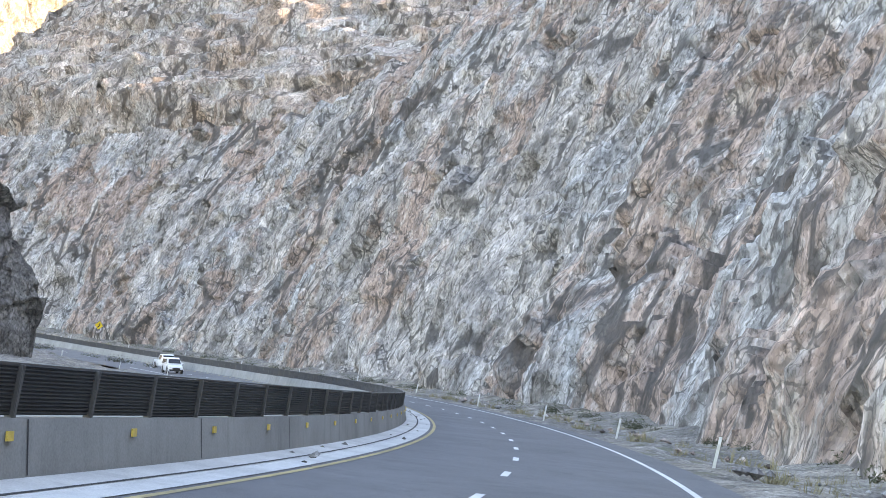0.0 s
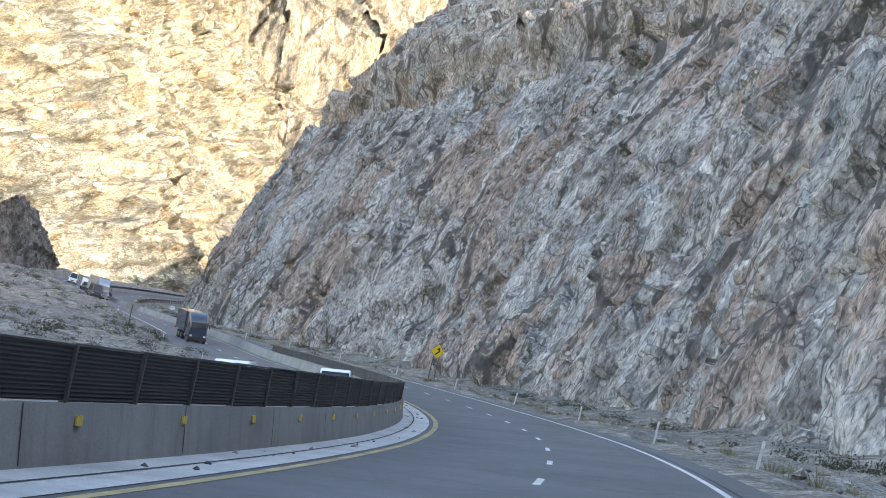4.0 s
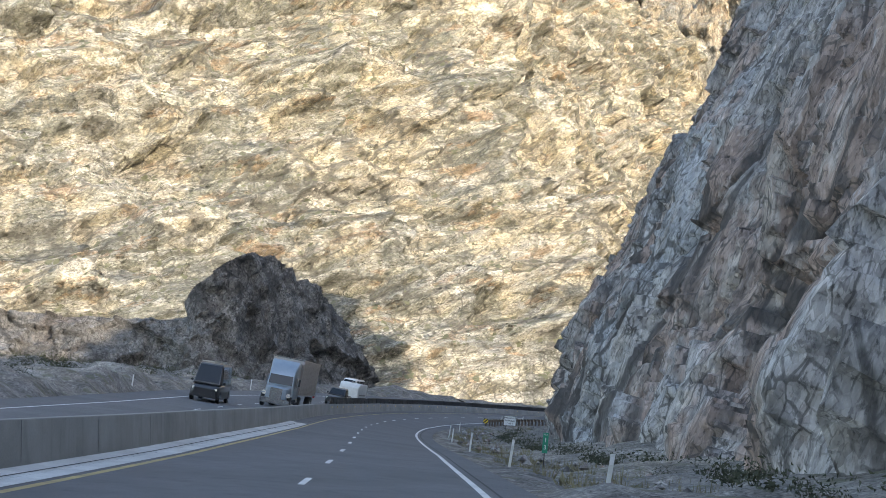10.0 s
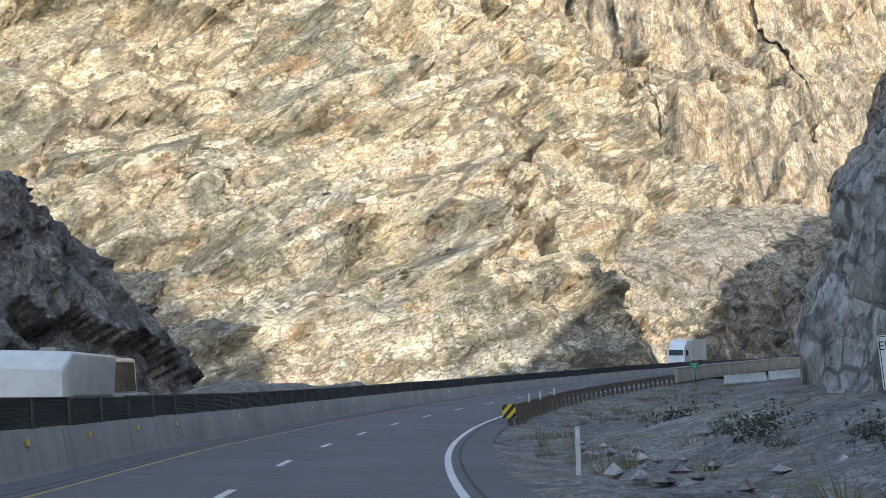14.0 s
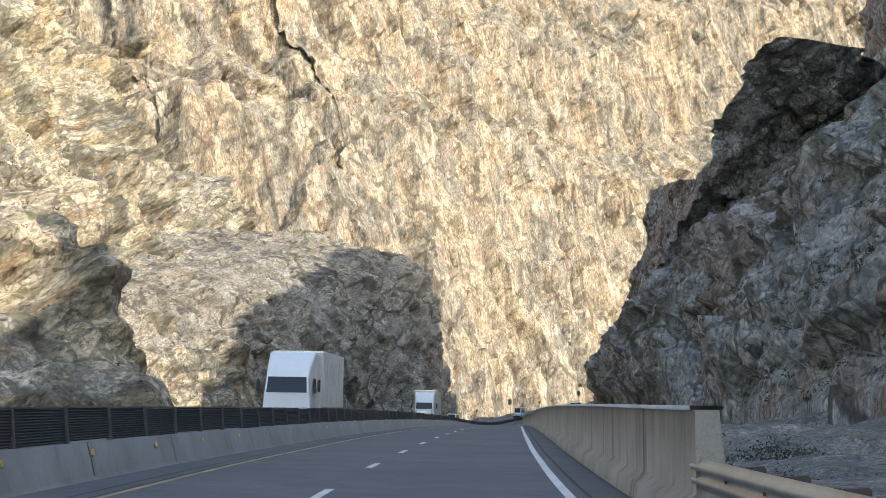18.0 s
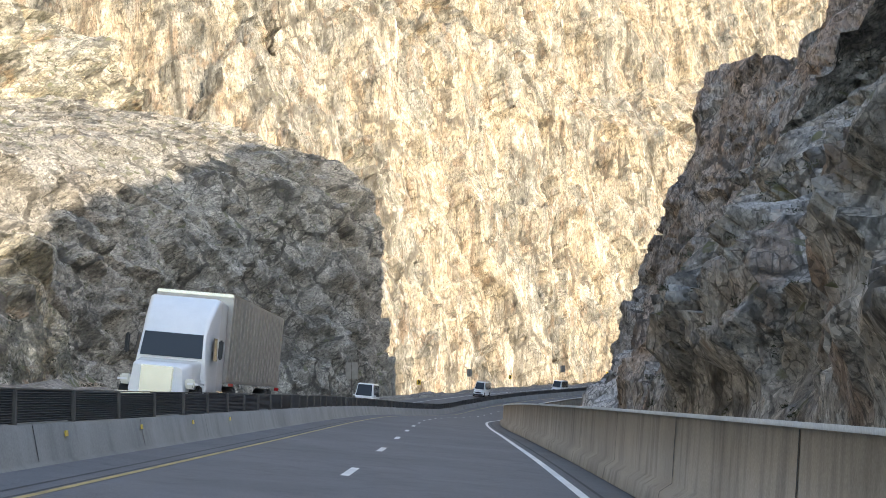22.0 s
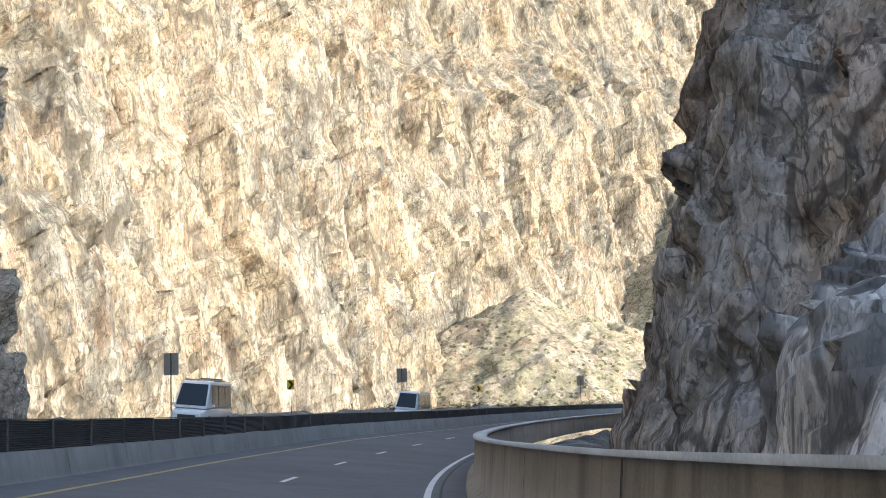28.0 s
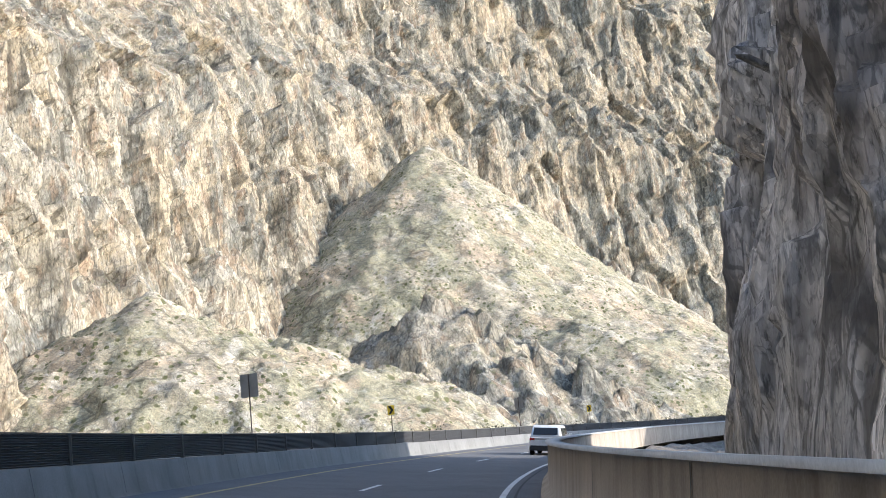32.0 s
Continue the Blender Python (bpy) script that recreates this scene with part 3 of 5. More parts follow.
def facets(p, seed, tilt=0.8):
    """Broken faces: each cell of a jittered lattice is a tilted plane at a depth of its own."""
    i = np.floor(p - 0.5).astype(np.int64)
    near = np.full(p.shape[:-1], 1e9)
    out = np.zeros(p.shape[:-1])
    for dx in (0, 1):
        for dy in (0, 1):
            for dz in (0, 1):
                c = i + np.array([dx, dy, dz])
                h = [_hash(c[..., 0], c[..., 1], c[..., 2], seed + 17 * k) for k in range(4)]
                q = np.stack([p[..., k] - c[..., k] - 0.5 - 0.38 * h[k] for k in range(3)], -1)
                d = (q * q).sum(-1)
                plane = h[3] + tilt * (q[..., 0] * h[1] + q[..., 1] * h[2] + 1.3 * q[..., 2] * h[0])
                pick = d < near
                out = np.where(pick, plane, out)
                near = np.where(pick, d, near)
    return out


def lean(p, x, y):
    """Points with their heights tilted along a dip, so that cells follow the beds."""
    return np.stack([p[..., 0], p[..., 1], p[..., 2] + x * p[..., 0] + y * p[..., 1]], -1)


def relief_cut(p):
    w = p + 0.6 * np.stack([vnoise(p / 2.5, 31), vnoise(p / 2.5, 32), vnoise(p / 2.5, 33)], -1)
    return 1.3 * fbm(p / 14, 3, 1) + 1.0 * facets(w / np.array([6, 6, 15]), 3) + 0.45 * facets(w / np.array([2.4, 2.4, 6]), 5) + 0.18 * facets(w / np.array([1.1, 1.1, 2.4]), 9)


def relief_block(p):
    w = p + 0.8 * np.stack([vnoise(p / 3, 34), vnoise(p / 3, 35), vnoise(p / 3, 36)], -1)
    return 1.3 * fbm(p / 16, 3, 21) + 1.2 * facets(w / np.array([6, 6, 8]), 25) + 0.55 * facets(w / np.array([2.4, 2.4, 4.2]), 29) + 0.2 * facets(w / 1.2, 30)


def strata(p, dip, size, seed):
    """Ledges along tilted beds: proud at the top of each bed, undercut below, coming and going along the strike."""
    c = (p[..., 2] + dip[0] * p[..., 0] + dip[1] * p[..., 1]) / size + 0.5 * vnoise(p / 40, seed)
    f, i = c - np.floor(c), np.floor(c).astype(np.int64)
    hard = 0.5 + 0.5 * _hash(i, 0 * i, 0 * i, seed)
    along = np.clip(0.75 + 1.1 * vnoise(p / (2.2 * size) + 7.0 * i[..., None], seed + 1), 0.15, 1.3)
    return hard * along * (np.clip(0.25 + f * 1.2, 0, 1) * np.clip(f * 9, 0, 1) - np.clip((f - 0.76) * 4.2, 0, 1))


CAVES = [(-210, 607, 41, 8), (-222, 600, 47, 5), (-172, 610, 22, 9), (-152, 649, 26, 5), (-153, 650, 34, 5), (-255, 560, 60, 5), (-116, 1024, 18, 8), (-150, 633, 12, 4), (16, 1350, 122, 10), (144, 1420, 132, 11), (-80, 1120, 90, 8), (-60, 1180, 60, 7)]


def hollows(p):
    """Caves and recesses in the walls."""
    d = 0.0
    for x, y, z, r in CAVES:
        q = np.abs((p[..., 0] - x) * 1.0), np.abs((p[..., 1] - y) * 0.6), np.abs(p[..., 2] - z) * 1.4
        d = d + r * 1.5 * np.clip(1.2 - (q[0] ** 2 + q[1] ** 2 + q[2] ** 2) / r**2, 0, 1)
    return d


def relief_mass(p):
    w = lean(p, -0.5, 0.0) + 1.5 * np.stack([vnoise(p / 7, 37), vnoise(p / 7, 38), vnoise(p / 7, 39)], -1)
    return 9 * fbm(p / 48, 3, 41) + 2.5 * ridge(p / 24, 2, 45) + 9 * strata(p, (-0.5, 0.0), 22, 3) + 2.4 * strata(p, (-0.5, 0.0), 7.5, 5) + 5.0 * facets(w / np.array([24, 24, 14]), 47) + 1.7 * facets(w / np.array([9, 9, 6]), 48) + 0.5 * facets(w / np.array([3, 3, 2.2]), 49) - hollows(p)


def relief_far(p):
    w = p + 1.5 * np.stack([vnoise(p / 8, 57), vnoise(p / 8, 58), vnoise(p / 8, 59)], -1)
    return 4 * fbm(p / np.array([46, 46, 120]), 2, 61) + 2.5 * ridge(p / np.array([24, 24, 150]), 2, 65, 0.5) + 5.0 * facets(w / np.array([20, 20, 60]), 66) + 2.4 * facets(w / np.array([9, 9, 26]), 67) + 0.7 * facets(w / np.array([3, 3, 8]), 68) + 4.5 * strata(p, (-0.25, 0.0), 34, 7) - hollows(p)


def relief_slope(p):
    w = lean(p, 0.1, 0.3) + 0.8 * np.stack([vnoise(p / 3, 77), vnoise(p / 3, 78), vnoise(p / 3, 79)], -1)
    return 2.2 * fbm(p / 22, 3, 81) + 1.5 * facets(w / np.array([8, 8, 5]), 85) + 1.3 * strata(p, (0.1, 0.3), 8, 11) + 0.6 * facets(w / np.array([3, 3, 2]), 89) + 0.25 * facets(w / 1.4, 90)


# The sheet of ground that everything stands on, out to the horizon.
gs = np.concatenate([np.linspace(-2600, -500, 16), np.linspace(-400, 400, 50), np.linspace(500, 2600, 16)])
gx, gy = np.meshgrid(gs, gs + 500, indexing="ij")
gp = np.stack([gx, gy, np.full_like(gx, -9.5)], -1)
gp[..., 2] += 0.5 * vnoise(gp / 60, 7)
tagged(part("ground", grid_mesh("ground", gp[::-1], DIRT), None), "dusty canyon floor far below the walls", "ground", kind="structure")

STEEP = [(0, 0), (0.25, 0.17), (0.6, 0.52), (1, 1)]
CUT = [(0, 0), (0.15, 0.12), (0.38, 0.33), (0.6, 0.53), (1, 1)]
SCRUBBY = [(0, 0), (0.15, 0.03), (0.24, 0.08), (0.36, 0.17), (0.6, 0.5), (0.85, 0.8), (1, 1)]
cliff("cliff_wall_1", [(-80, 13, 95, 48), (0, 13, 95, 46), (100, 13, 90, 42), (180, 12.5, 80, 36), (225, 12.5, 66, 28), (255, 12.5, 50, 21), (310, 12.5, 48, 20), (400, 12.5, 47, 19), (440, 13.2, 47, 18), (466, 13.5, 44, 18), (476, 15, 36, 18), (483, 22, 34, 16), (489, 40, 38, 14), (492, 70, 40, 12)], ROCK_CUT, CUT, 1, 0.5, relief_cut, "tall shaded grey rock cut with raked vertical grooves beside the road")
cliff("hill_above_cut", [(-80, 66, 150, 110), (150, 58, 140, 110), (230, 44, 122, 110), (280, 35, 130, 110), (340, 32, 142, 100), (400, 31, 142, 95), (440, 31, 130, 90), (470, 33, 94, 85), (492, 42, 74, 76), (508, 64, 64, 66), (530, 100, 60, 60)], ROCK_BROWN, [(0, 0), (0.42, 0.02), (0.62, 0.3), (0.82, 0.55), (1, 0.9)], 1, 1.3, relief_slope, "brown rocky hill above the road cut")
cliff("cliff_wall_2", [(498, 80, 30, 20), (506, 40, 30, 18), (514, 20, 30, 16), (530, 17.5, 32, 16), (560, 17, 32, 16), (582, 17, 32, 16), (592, 24, 32, 16), (598, 50, 36, 20)], ROCK_BROWN, CUT, 1, 0.6, relief_block, "shaded brown rock wall beyond the gravel pull-out")
cliff("cliff_wall_3", [(588, 72, 32, 40), (596, 34, 38, 50), (610, 21, 44, 58), (640, 17.5, 48, 62), (690, 17, 50, 62), (730, 16.5, 52, 62), (760, 16, 54, 60), (785, 15, 56, 54), (800, 16, 56, 50), (815, 40, 56, 46)], ROCK_DARK, SCRUBBY, 1, 0.6, relief_slope, "shaded rocky slope dotted with desert scrub beside the bridge wall")
cliff("cliff_wall_4", [(768, 46, 40, 30), (778, 26, 40, 30), (790, 18, 54, 36), (815, 15.5, 62, 38), (840, 14, 64, 40), (856, 14, 56, 40), (865, 18, 34, 30), (872, 32, 46, 24), (878, 70, 62, 20)], ROCK_BROWN, CUT, 1, 0.5, relief_block, "shaded red-brown rock bluff with vertical grain close to the road wall")
cliff("cliff_wall_5", [(874, 70, 56, 20), (880, 34, 56, 16), (886, 16, 56, 26), (896, 10.5, 56, 25), (912, 9, 56, 24), (924, 8, 56, 23), (931, 8.6, 52, 26), (937, 15, 34, 22), (942, 34, 44, 14), (946, 70, 52, 10)], ROCK_BROWN, CUT, 1, 0.45, relief_block, "dark brown blocky rock bluff beside the curve of the wall")
cliff("cliff_wall_6", [(948, 70, 42, 9), (954, 34, 43, 9), (960, 18, 44, 9), (967, 12.6, 45, 9), (978, 11.4, 45, 10), (1000, 10.6, 45, 10), (1030, 9.6, 44, 9), (1046, 9.8, 43, 8), (1053, 13, 42, 8), (1058, 28, 40, 8), (1062, 60, 40, 8)], ROCK_GREY, STEEP, 1, 0.45, relief_cut, "sheer pale grey rock column with vertical fluting")
cliff("rock_outcrop_right", [(838, 24, 6, 6), (846, 12.5, 7, 7), (856, 9.6, 9, 8), (866, 9.2, 9, 8), (876, 9.8, 8, 7), (884, 12, 6, 6), (889, 24, 5, 6)], ROCK_GREY, STEEP, 1, 0.4, relief_block, "pale cracked slab of rock at the bluff's foot")
# Added ridge, largely out of view; its crest casts the left side's shadows.
cliff("shading_ridge", [(480, 92, 64, 14), (545, 84, 70, 14), (590, 80, 74, 14), (606, 78, 84, 12), (618, 78, 96, 12), (630, 78, 92, 12), (642, 78, 62, 12), (700, 77, 64, 12), (725, 76, 74, 13), (765, 75, 86, 12), (793, 75, 97, 12), (863, 75, 114, 12), (905, 76, 124, 12), (930, 80, 130, 12), (946, 82, 128, 12), (954, 84, 64, 12), (970, 100, 48, 16), (1050, 116, 46, 20)], ROCK_BROWN, STEEP, 1, 2.0, relief_slope, "added brown rocky ridge behind the roadside slopes, shaped to cast shadows")
# Added low wall, hidden behind the column, to keep sun off the far road.
cliff("shade_wall", [(1090, 80, 30, 10), (1104, 46, 30, 10), (1130, 34, 28, 10), (1170, 32, 28, 10), (1240, 34, 28, 10)], ROCK_GREY, STEEP, 1, 1.0, relief_cut, "added grey rock wall beyond the tall column, shading the far road")
MASSIF = [(0, 0), (0.06, 0.05), (0.12, 0.13), (0.2, 0.19), (0.26, 0.27), (0.36, 0.34), (0.42, 0.46), (0.56, 0.55), (0.64, 0.7), (0.8, 0.8), (1, 1)]
cliff("mountain_left", [(-340, 425, -4, 200, 150), (-262, 482, -4, 205, 150), (-215, 530, -4, 210, 150), (-185, 565, -4, 215, 150), (-160, 592, -4, 215, 145), (-143, 615, -4, 218, 140), (-134, 640, -4, 220, 140), (-141, 657, -4, 220, 140), (-157, 677, -4, 220, 140), (-167, 720, -4, 220, 145), (-163, 790, -4, 220, 150), (-158, 860, -4, 220, 150), (-152, 930, -4, 225, 150), (-150, 1000, -4, 230, 150), (-156, 1070, -4, 240, 150)], ROCK_TAN, MASSIF, -1, 0.95, relief_mass, "sunlit tan canyon mountainside with tilted ledges, caves and scrub", in_world=True, foot=30.0, toward=(-0.95, 0.3))
cliff("bluff_left", [(790, -66, 40, 60), (840, -64, 48, 66), (880, -60, 54, 66), (910, -56, 60, 66), (940, -52, 63, 62), (960, -50, 64, 56), (972, -50.5, 64, 46), (977, -58, 62, 34), (980, -84, 60, 18), (982, -135, 62, 16)], ROCK_BLUFF_SHADED, [(0, 0), (0.4, 0.06), (0.7, 0.16), (0.82, 0.3), (1, 1)], -1, 0.7, relief_slope, "steep rocky bluff at the canyon bend, mostly in shade", foot=10.0, toward=(-1.0, 0.1))
cliff("rock_rib", [(468, -68, 7, 10), (472, -43, 9, 10), (474, -31, 11, 9), (480, -27, 17, 8), (488, -25, 20, 7), (498, -24, 19, 7), (510, -23.5, 16, 7), (520, -24.5, 11, 7), (526, -29, 8, 7), (530, -50, 6, 7)], ROCK_SLATE, STEEP, -1, 0.4, relief_block, "dark rock rib beside the oncoming lanes")
cliff("rock_outcrop_left", [(96, -80, 16, 6), (118, -54, 18, 6), (136, -39, 16, 6), (147, -33, 14, 5), (152, -30.4, 12.5, 5), (156, -32, 11, 5), (160, -42, 12, 5), (163, -80, 12, 6)], ROCK_SLATE, STEEP, -1, 0.4, relief_block, "dark rock outcrop beside the oncoming lanes")
cliff("canyon_wall_far", [(-340, 900, -4, 330, 150), (-200, 960, -4, 330, 150), (-140, 1016, -4, 330, 120), (-110, 1068, -4, 330, 110), (-88, 1112, -4, 330, 110), (-64, 1170, -4, 330, 110), (-40, 1230, -4, 340, 115), (-5, 1292, -4, 350, 120), (40, 1356, -4, 360, 130), (95, 1425, -4, 440, 150), (160, 1490, -4, 480, 160), (250, 1550, -4, 490, 160), (350, 1590, -4, 480, 160), (480, 1620, -4, 440, 180), (700, 1640, -4, 260, 190)], ROCK_GOLD, [(0, 0), (0.12, 0.08), (0.38, 0.24), (0.46, 0.42), (0.62, 0.52), (0.7, 0.68), (1, 1)], -1, 1.2, relief_far, "tall sunlit golden canyon wall with vertical ribs", in_world=True)

# Talus below the far wall: an apron of scree and a tall cone.
def heap(name, centre, radius, high, cell, label, seed, stretch=(1, 1), rough=0.6, material=None):
    n = int(2 * radius / cell)
    g = np.linspace(-1, 1, n)
    x, y = np.meshgrid(g, g, indexing="ij")
    p = np.stack([centre[0] + x * radius * stretch[0], centre[1] + y * radius * stretch[1], 0 * x], -1)
    wob = 1 + 0.22 * vnoise(p / (radius * 0.5), seed)
    r = np.hypot(x, y) * wob
    p[..., 2] = centre[2] + high * (1 - r) + rough * (2.2 * fbm(p / 14, 3, seed) + 1.6 * facets(p / 9, seed + 6) + 0.7 * facets(p / 3.4, seed + 7)) + 0.6 * ridge(p / 3.6, 3, seed + 4, 0.6)
    ob = part(name, grid_mesh(name, p[::-1], material or TALUS, False), None)
    return tagged(ob, label, "scree slope", kind="structure")


heap("talus_cone", (150, 1468, -8), 165, 146, 1.7, "sunlit scree cone with green scrub", 91)
heap("talus_apron", (-8, 1262, -6), 95, 56, 1.2, "sunlit scree apron with scrub and boulders", 95, (1.1, 0.9))
heap("rocky_knoll", (66, 1272, -6), 76, 50, 1.2, "low sunlit knoll of broken rock", 99, (1.2, 0.8), 1.6, ROCK_GOLD)

# Verges: gravel between the pavement and the rock, and rough ground beyond the oncoming lanes.
def verge(name, s0, s1, rows, step, amount, label, seed, material=DIRT, fade=0.0):
    n = int((s1 - s0) / step) + 1
    ss = np.linspace(s0, s1, n)
    us = np.concatenate([np.linspace(a[0], b[0], max(2, int(abs(b[0] - a[0]) / step)), endpoint=False) for a, b in zip(rows, rows[1:])] + [[rows[-1][0]]])
    hs = np.interp(us if us[-1] > us[0] else us[::-1], *(np.array(sorted(rows)).T))
    if us[-1] < us[0]:
        hs = hs[::-1]
    grow = np.clip((ss - s0) / fade, 0, 1) if fade else np.ones(n)
    p = spot(ss[:, None], us[None], hs[None] * grow[:, None] - 0.4 * (1 - grow[:, None]))
    ramped = np.clip((np.abs(us - us[0])) / 1.2, 0, 1)
    p[..., 2] += grow[:, None] * amount * ramped * (fbm(p / 5.0, 4, seed) + 0.4)
    pts = p[:, ::-1] if us[-1] > us[0] else p
    return tagged(part(name, grid_mesh(name, pts, material), None), label, "ground", kind="structure")


verge("verge_pull_out", 476, 575, [(2.9, -0.05), (5.0, -0.3), (12.0, -0.4), (30, 0.2)], 0.6, 0.15, "flat gravel pull-out behind the guardrail", 113)
verge("verge_right", -60, 476.3, [(2.9, -0.05), (5.0, -0.3), (8.0, -0.1), (12.0, 0.8), (20, 2.2)], 0.6, 0.35, "gravel verge with dry grass at the cliff foot", 111)
verge("verge_bridge", 575, 1360, [(2.9, -0.6), (8, -1.6), (16, -1.0), (40, 2.0)], 1.2, 0.8, "rocky ground beyond the bridge wall", 115)
verge("verge_left_near", -60, 180.4, [(-17.2, -0.05), (-20, -0.25), (-30, -0.5), (-90, 0.0)], 1.0, 0.3, "dusty ground beside the oncoming lanes", 117)
verge("verge_left", 180, 540, [(-17.2, -0.05), (-19, 0.1), (-26, 0.1), (-45, -0.6), (-110, -1.5)], 1.0, 0.9, "dusty hillside with scrub beyond the oncoming lanes", 119, fade=60.0)
verge("verge_left_far", 540, 1360, [(-17.2, -0.05), (-25, -0.3), (-33, -1.6), (-60, -3.5), (-100, -4.0)], 1.5, 0.5, "dusty ground beyond the oncoming lanes", 123)

# ---- the road ----
tagged(part("road", sweep("road", -60, 1360, 2.0, [(-6.3, 0), (-3, 0), (0, 0), (1.75, 0), (3.0, -0.02)], ASPHALT), None), "worn grey asphalt carriageway with two lanes", "road", kind="structure")
tagged(part("road_oncoming", sweep("road_oncoming", -60, 1360, 2.0, [(-17.3, 0), (-12, 0), (-7.0, 0)], ASPHALT), None), "worn asphalt carriageway of the oncoming lanes", "road", kind="structure")


def line(name, s0, s1, u, width, paint, label, drift=None):
    ob = part(name, sweep(name, s0, s1, 2.0, [(u - width / 2, 0.006), (u + width / 2, 0.006)], paint, u_of=drift), None)
    return tagged(ob, label, "road marking", kind="structure")


line("edge_line", -60, 1360, 1.78, 0.16, PAINT_WHITE, "solid white edge line")
line("edge_line_oncoming", -60, 1360, -15.0, 0.16, PAINT_WHITE, "solid white edge line of the oncoming lanes")
line("median_line", -60, 1360, -5.05, 0.14, PAINT_YELLOW, "faded yellow median line")
line("median_line_oncoming", -60, 1360, -7.9, 0.14, PAINT_YELLOW, "faded yellow median line")

s = -50.0
marks = tagged(new("lane_marks"), "broken white lane line", "road marking", kind="structure")
marks_far = tagged(new("lane_marks_oncoming"), "broken white lane line of the oncoming lanes", "road marking", kind="structure")
while s < 1300:
    gap = 12.19 * float(stretch_at(s))
    part("dash", sweep("dash", s, s + gap * 0.25, gap * 0.125, [(-1.93, 0.006), (-1.79, 0.006)], PAINT_WHITE), None, marks)
    part("dash", sweep("dash", s, s + gap * 0.25, gap * 0.125, [(-11.5, 0.006), (-11.36, 0.006)], PAINT_WHITE), None, marks_far)
    s += gap

# ---- median barrier with its glare screen; bridge wall ----
tagged(part("gutter", sweep("gutter", -60, 388, 1.5, [(-6.32, 0.05), (-5.75, 0.015), (-5.7, 0.0), (-5.64, 0.012), (-5.25, 0.01)], CONCRETE_PALE), None), "pale concrete gutter beside the median barrier", "gutter", kind="structure")
BARRIER = [(-7.0, 0), (-6.9, 0.1), (-6.78, 1.0), (-6.46, 1.0), (-6.36, 0.1), (-6.28, 0.0)]
tagged(part("median_barrier", sweep("median_barrier", -60, 1360, 1.0, BARRIER, CONCRETE, tall_at), None), "weathered concrete median barrier", "barrier", kind="structure")
WALL = [(2.7, 0.0), (2.75, 0.25), (2.93, 0.38), (3.01, 1.33), (2.98, 1.35), (3.29, 1.35), (3.31, 0.0)]
tagged(part("bridge_wall", sweep("bridge_wall", 561, 1360, 1.0, WALL, CONCRETE_BROWN), None), "stained brown concrete parapet wall", "wall", kind="structure")

_end = []
for q in (561.0, 561.02):
    _end.append(spot(q, np.array([u for u, h in WALL]), np.array([h for u, h in WALL])))
part("end_cap", mesh_of("end_cap", _end[0], [tuple(range(len(WALL)))], CONCRETE_BROWN), None, bpy.data.objects["bridge_wall"])

for u in (-5.55, -5.2):
    tagged(part("tar_joint", sweep("tar_joint", 392, 730, 2.0, [(u - 0.03, 0.004), (u + 0.03, 0.004)], ASPHALT_TAR), None), "dark tarred joint along the paved shoulder", "road joint", kind="structure")
tagged(part("tar_joint", sweep("tar_joint", 60, 1360, 2.0, [(2.05, 0.004), (2.12, 0.004)], ASPHALT_TAR), None), "dark tarred joint beside the edge line", "road joint", kind="structure")
tagged(part("gutter_seam", sweep("gutter_seam", -60, 388, 1.5, [(-5.86, 0.026), (-5.80, 0.024)], ASPHALT_TAR), None), "dark seam along the concrete gutter", "road joint", kind="structure")

# ---- materials of things ----
CHROME = plain("worn chrome", (0.6, 0.6, 0.6), 0.25, 1.0, 0.15)
GALVANIZED = plain("galvanized steel", (0.52, 0.52, 0.5), 0.45, 0.7, 0.3)
WHITE_PAINT = plain("white car paint", (0.78, 0.79, 0.80), 0.3, 0.0, 0.08, coat=0.6)
BLACK_PAINT = plain("black car paint", (0.02, 0.021, 0.024), 0.3, 0.0, 0.1, coat=0.6)
BLUE_PAINT = plain("dark blue truck paint", (0.025, 0.04, 0.075), 0.3, 0.0, 0.1, coat=0.6)
SILVER_PAINT = plain("silver blue truck paint", (0.30, 0.36, 0.42), 0.35, 0.4, 0.12, coat=0.5)
TRAILER_WHITE = plain("white trailer skin", (0.72, 0.72, 0.70), 0.45, 0.0, 0.2)
TRAILER_GREY = plain("ribbed aluminium trailer skin", (0.50, 0.47, 0.45), 0.4, 0.6, 0.25)
GLASS_DARK = plain("tinted car glass", (0.015, 0.018, 0.022), 0.08, 0.0, 0.05)
RUBBER = plain("tyre rubber", (0.03, 0.03, 0.03), 0.85, 0.0, 0.2)
BLACK_PLASTIC = plain("black plastic trim", (0.03, 0.03, 0.032), 0.6, 0.0, 0.2)
LAMP_RED = plain("red lamp glass", (0.45, 0.02, 0.02), 0.2)
LAMP_CLEAR = plain("clear lamp glass", (0.8, 0.78, 0.7), 0.15)
SIGN_YELLOW = plain("yellow sign sheeting", (0.80, 0.55, 0.03), 0.5, 0.0, 0.1)
SIGN_WHITE = plain("white sign sheeting", (0.72, 0.73, 0.72), 0.5, 0.0, 0.12)
SIGN_GREEN = plain("green sign sheeting", (0.02, 0.24, 0.14), 0.5, 0.0, 0.12)
SIGN_BACK = plain("grey sign back", (0.34, 0.33, 0.31), 0.55, 0.4, 0.25)
INK_BLACK = plain("black sign ink", (0.015, 0.015, 0.015), 0.6)
REFLECTOR = plain("amber reflector", (0.85, 0.6, 0.12), 0.35, 0.0, 0.25)
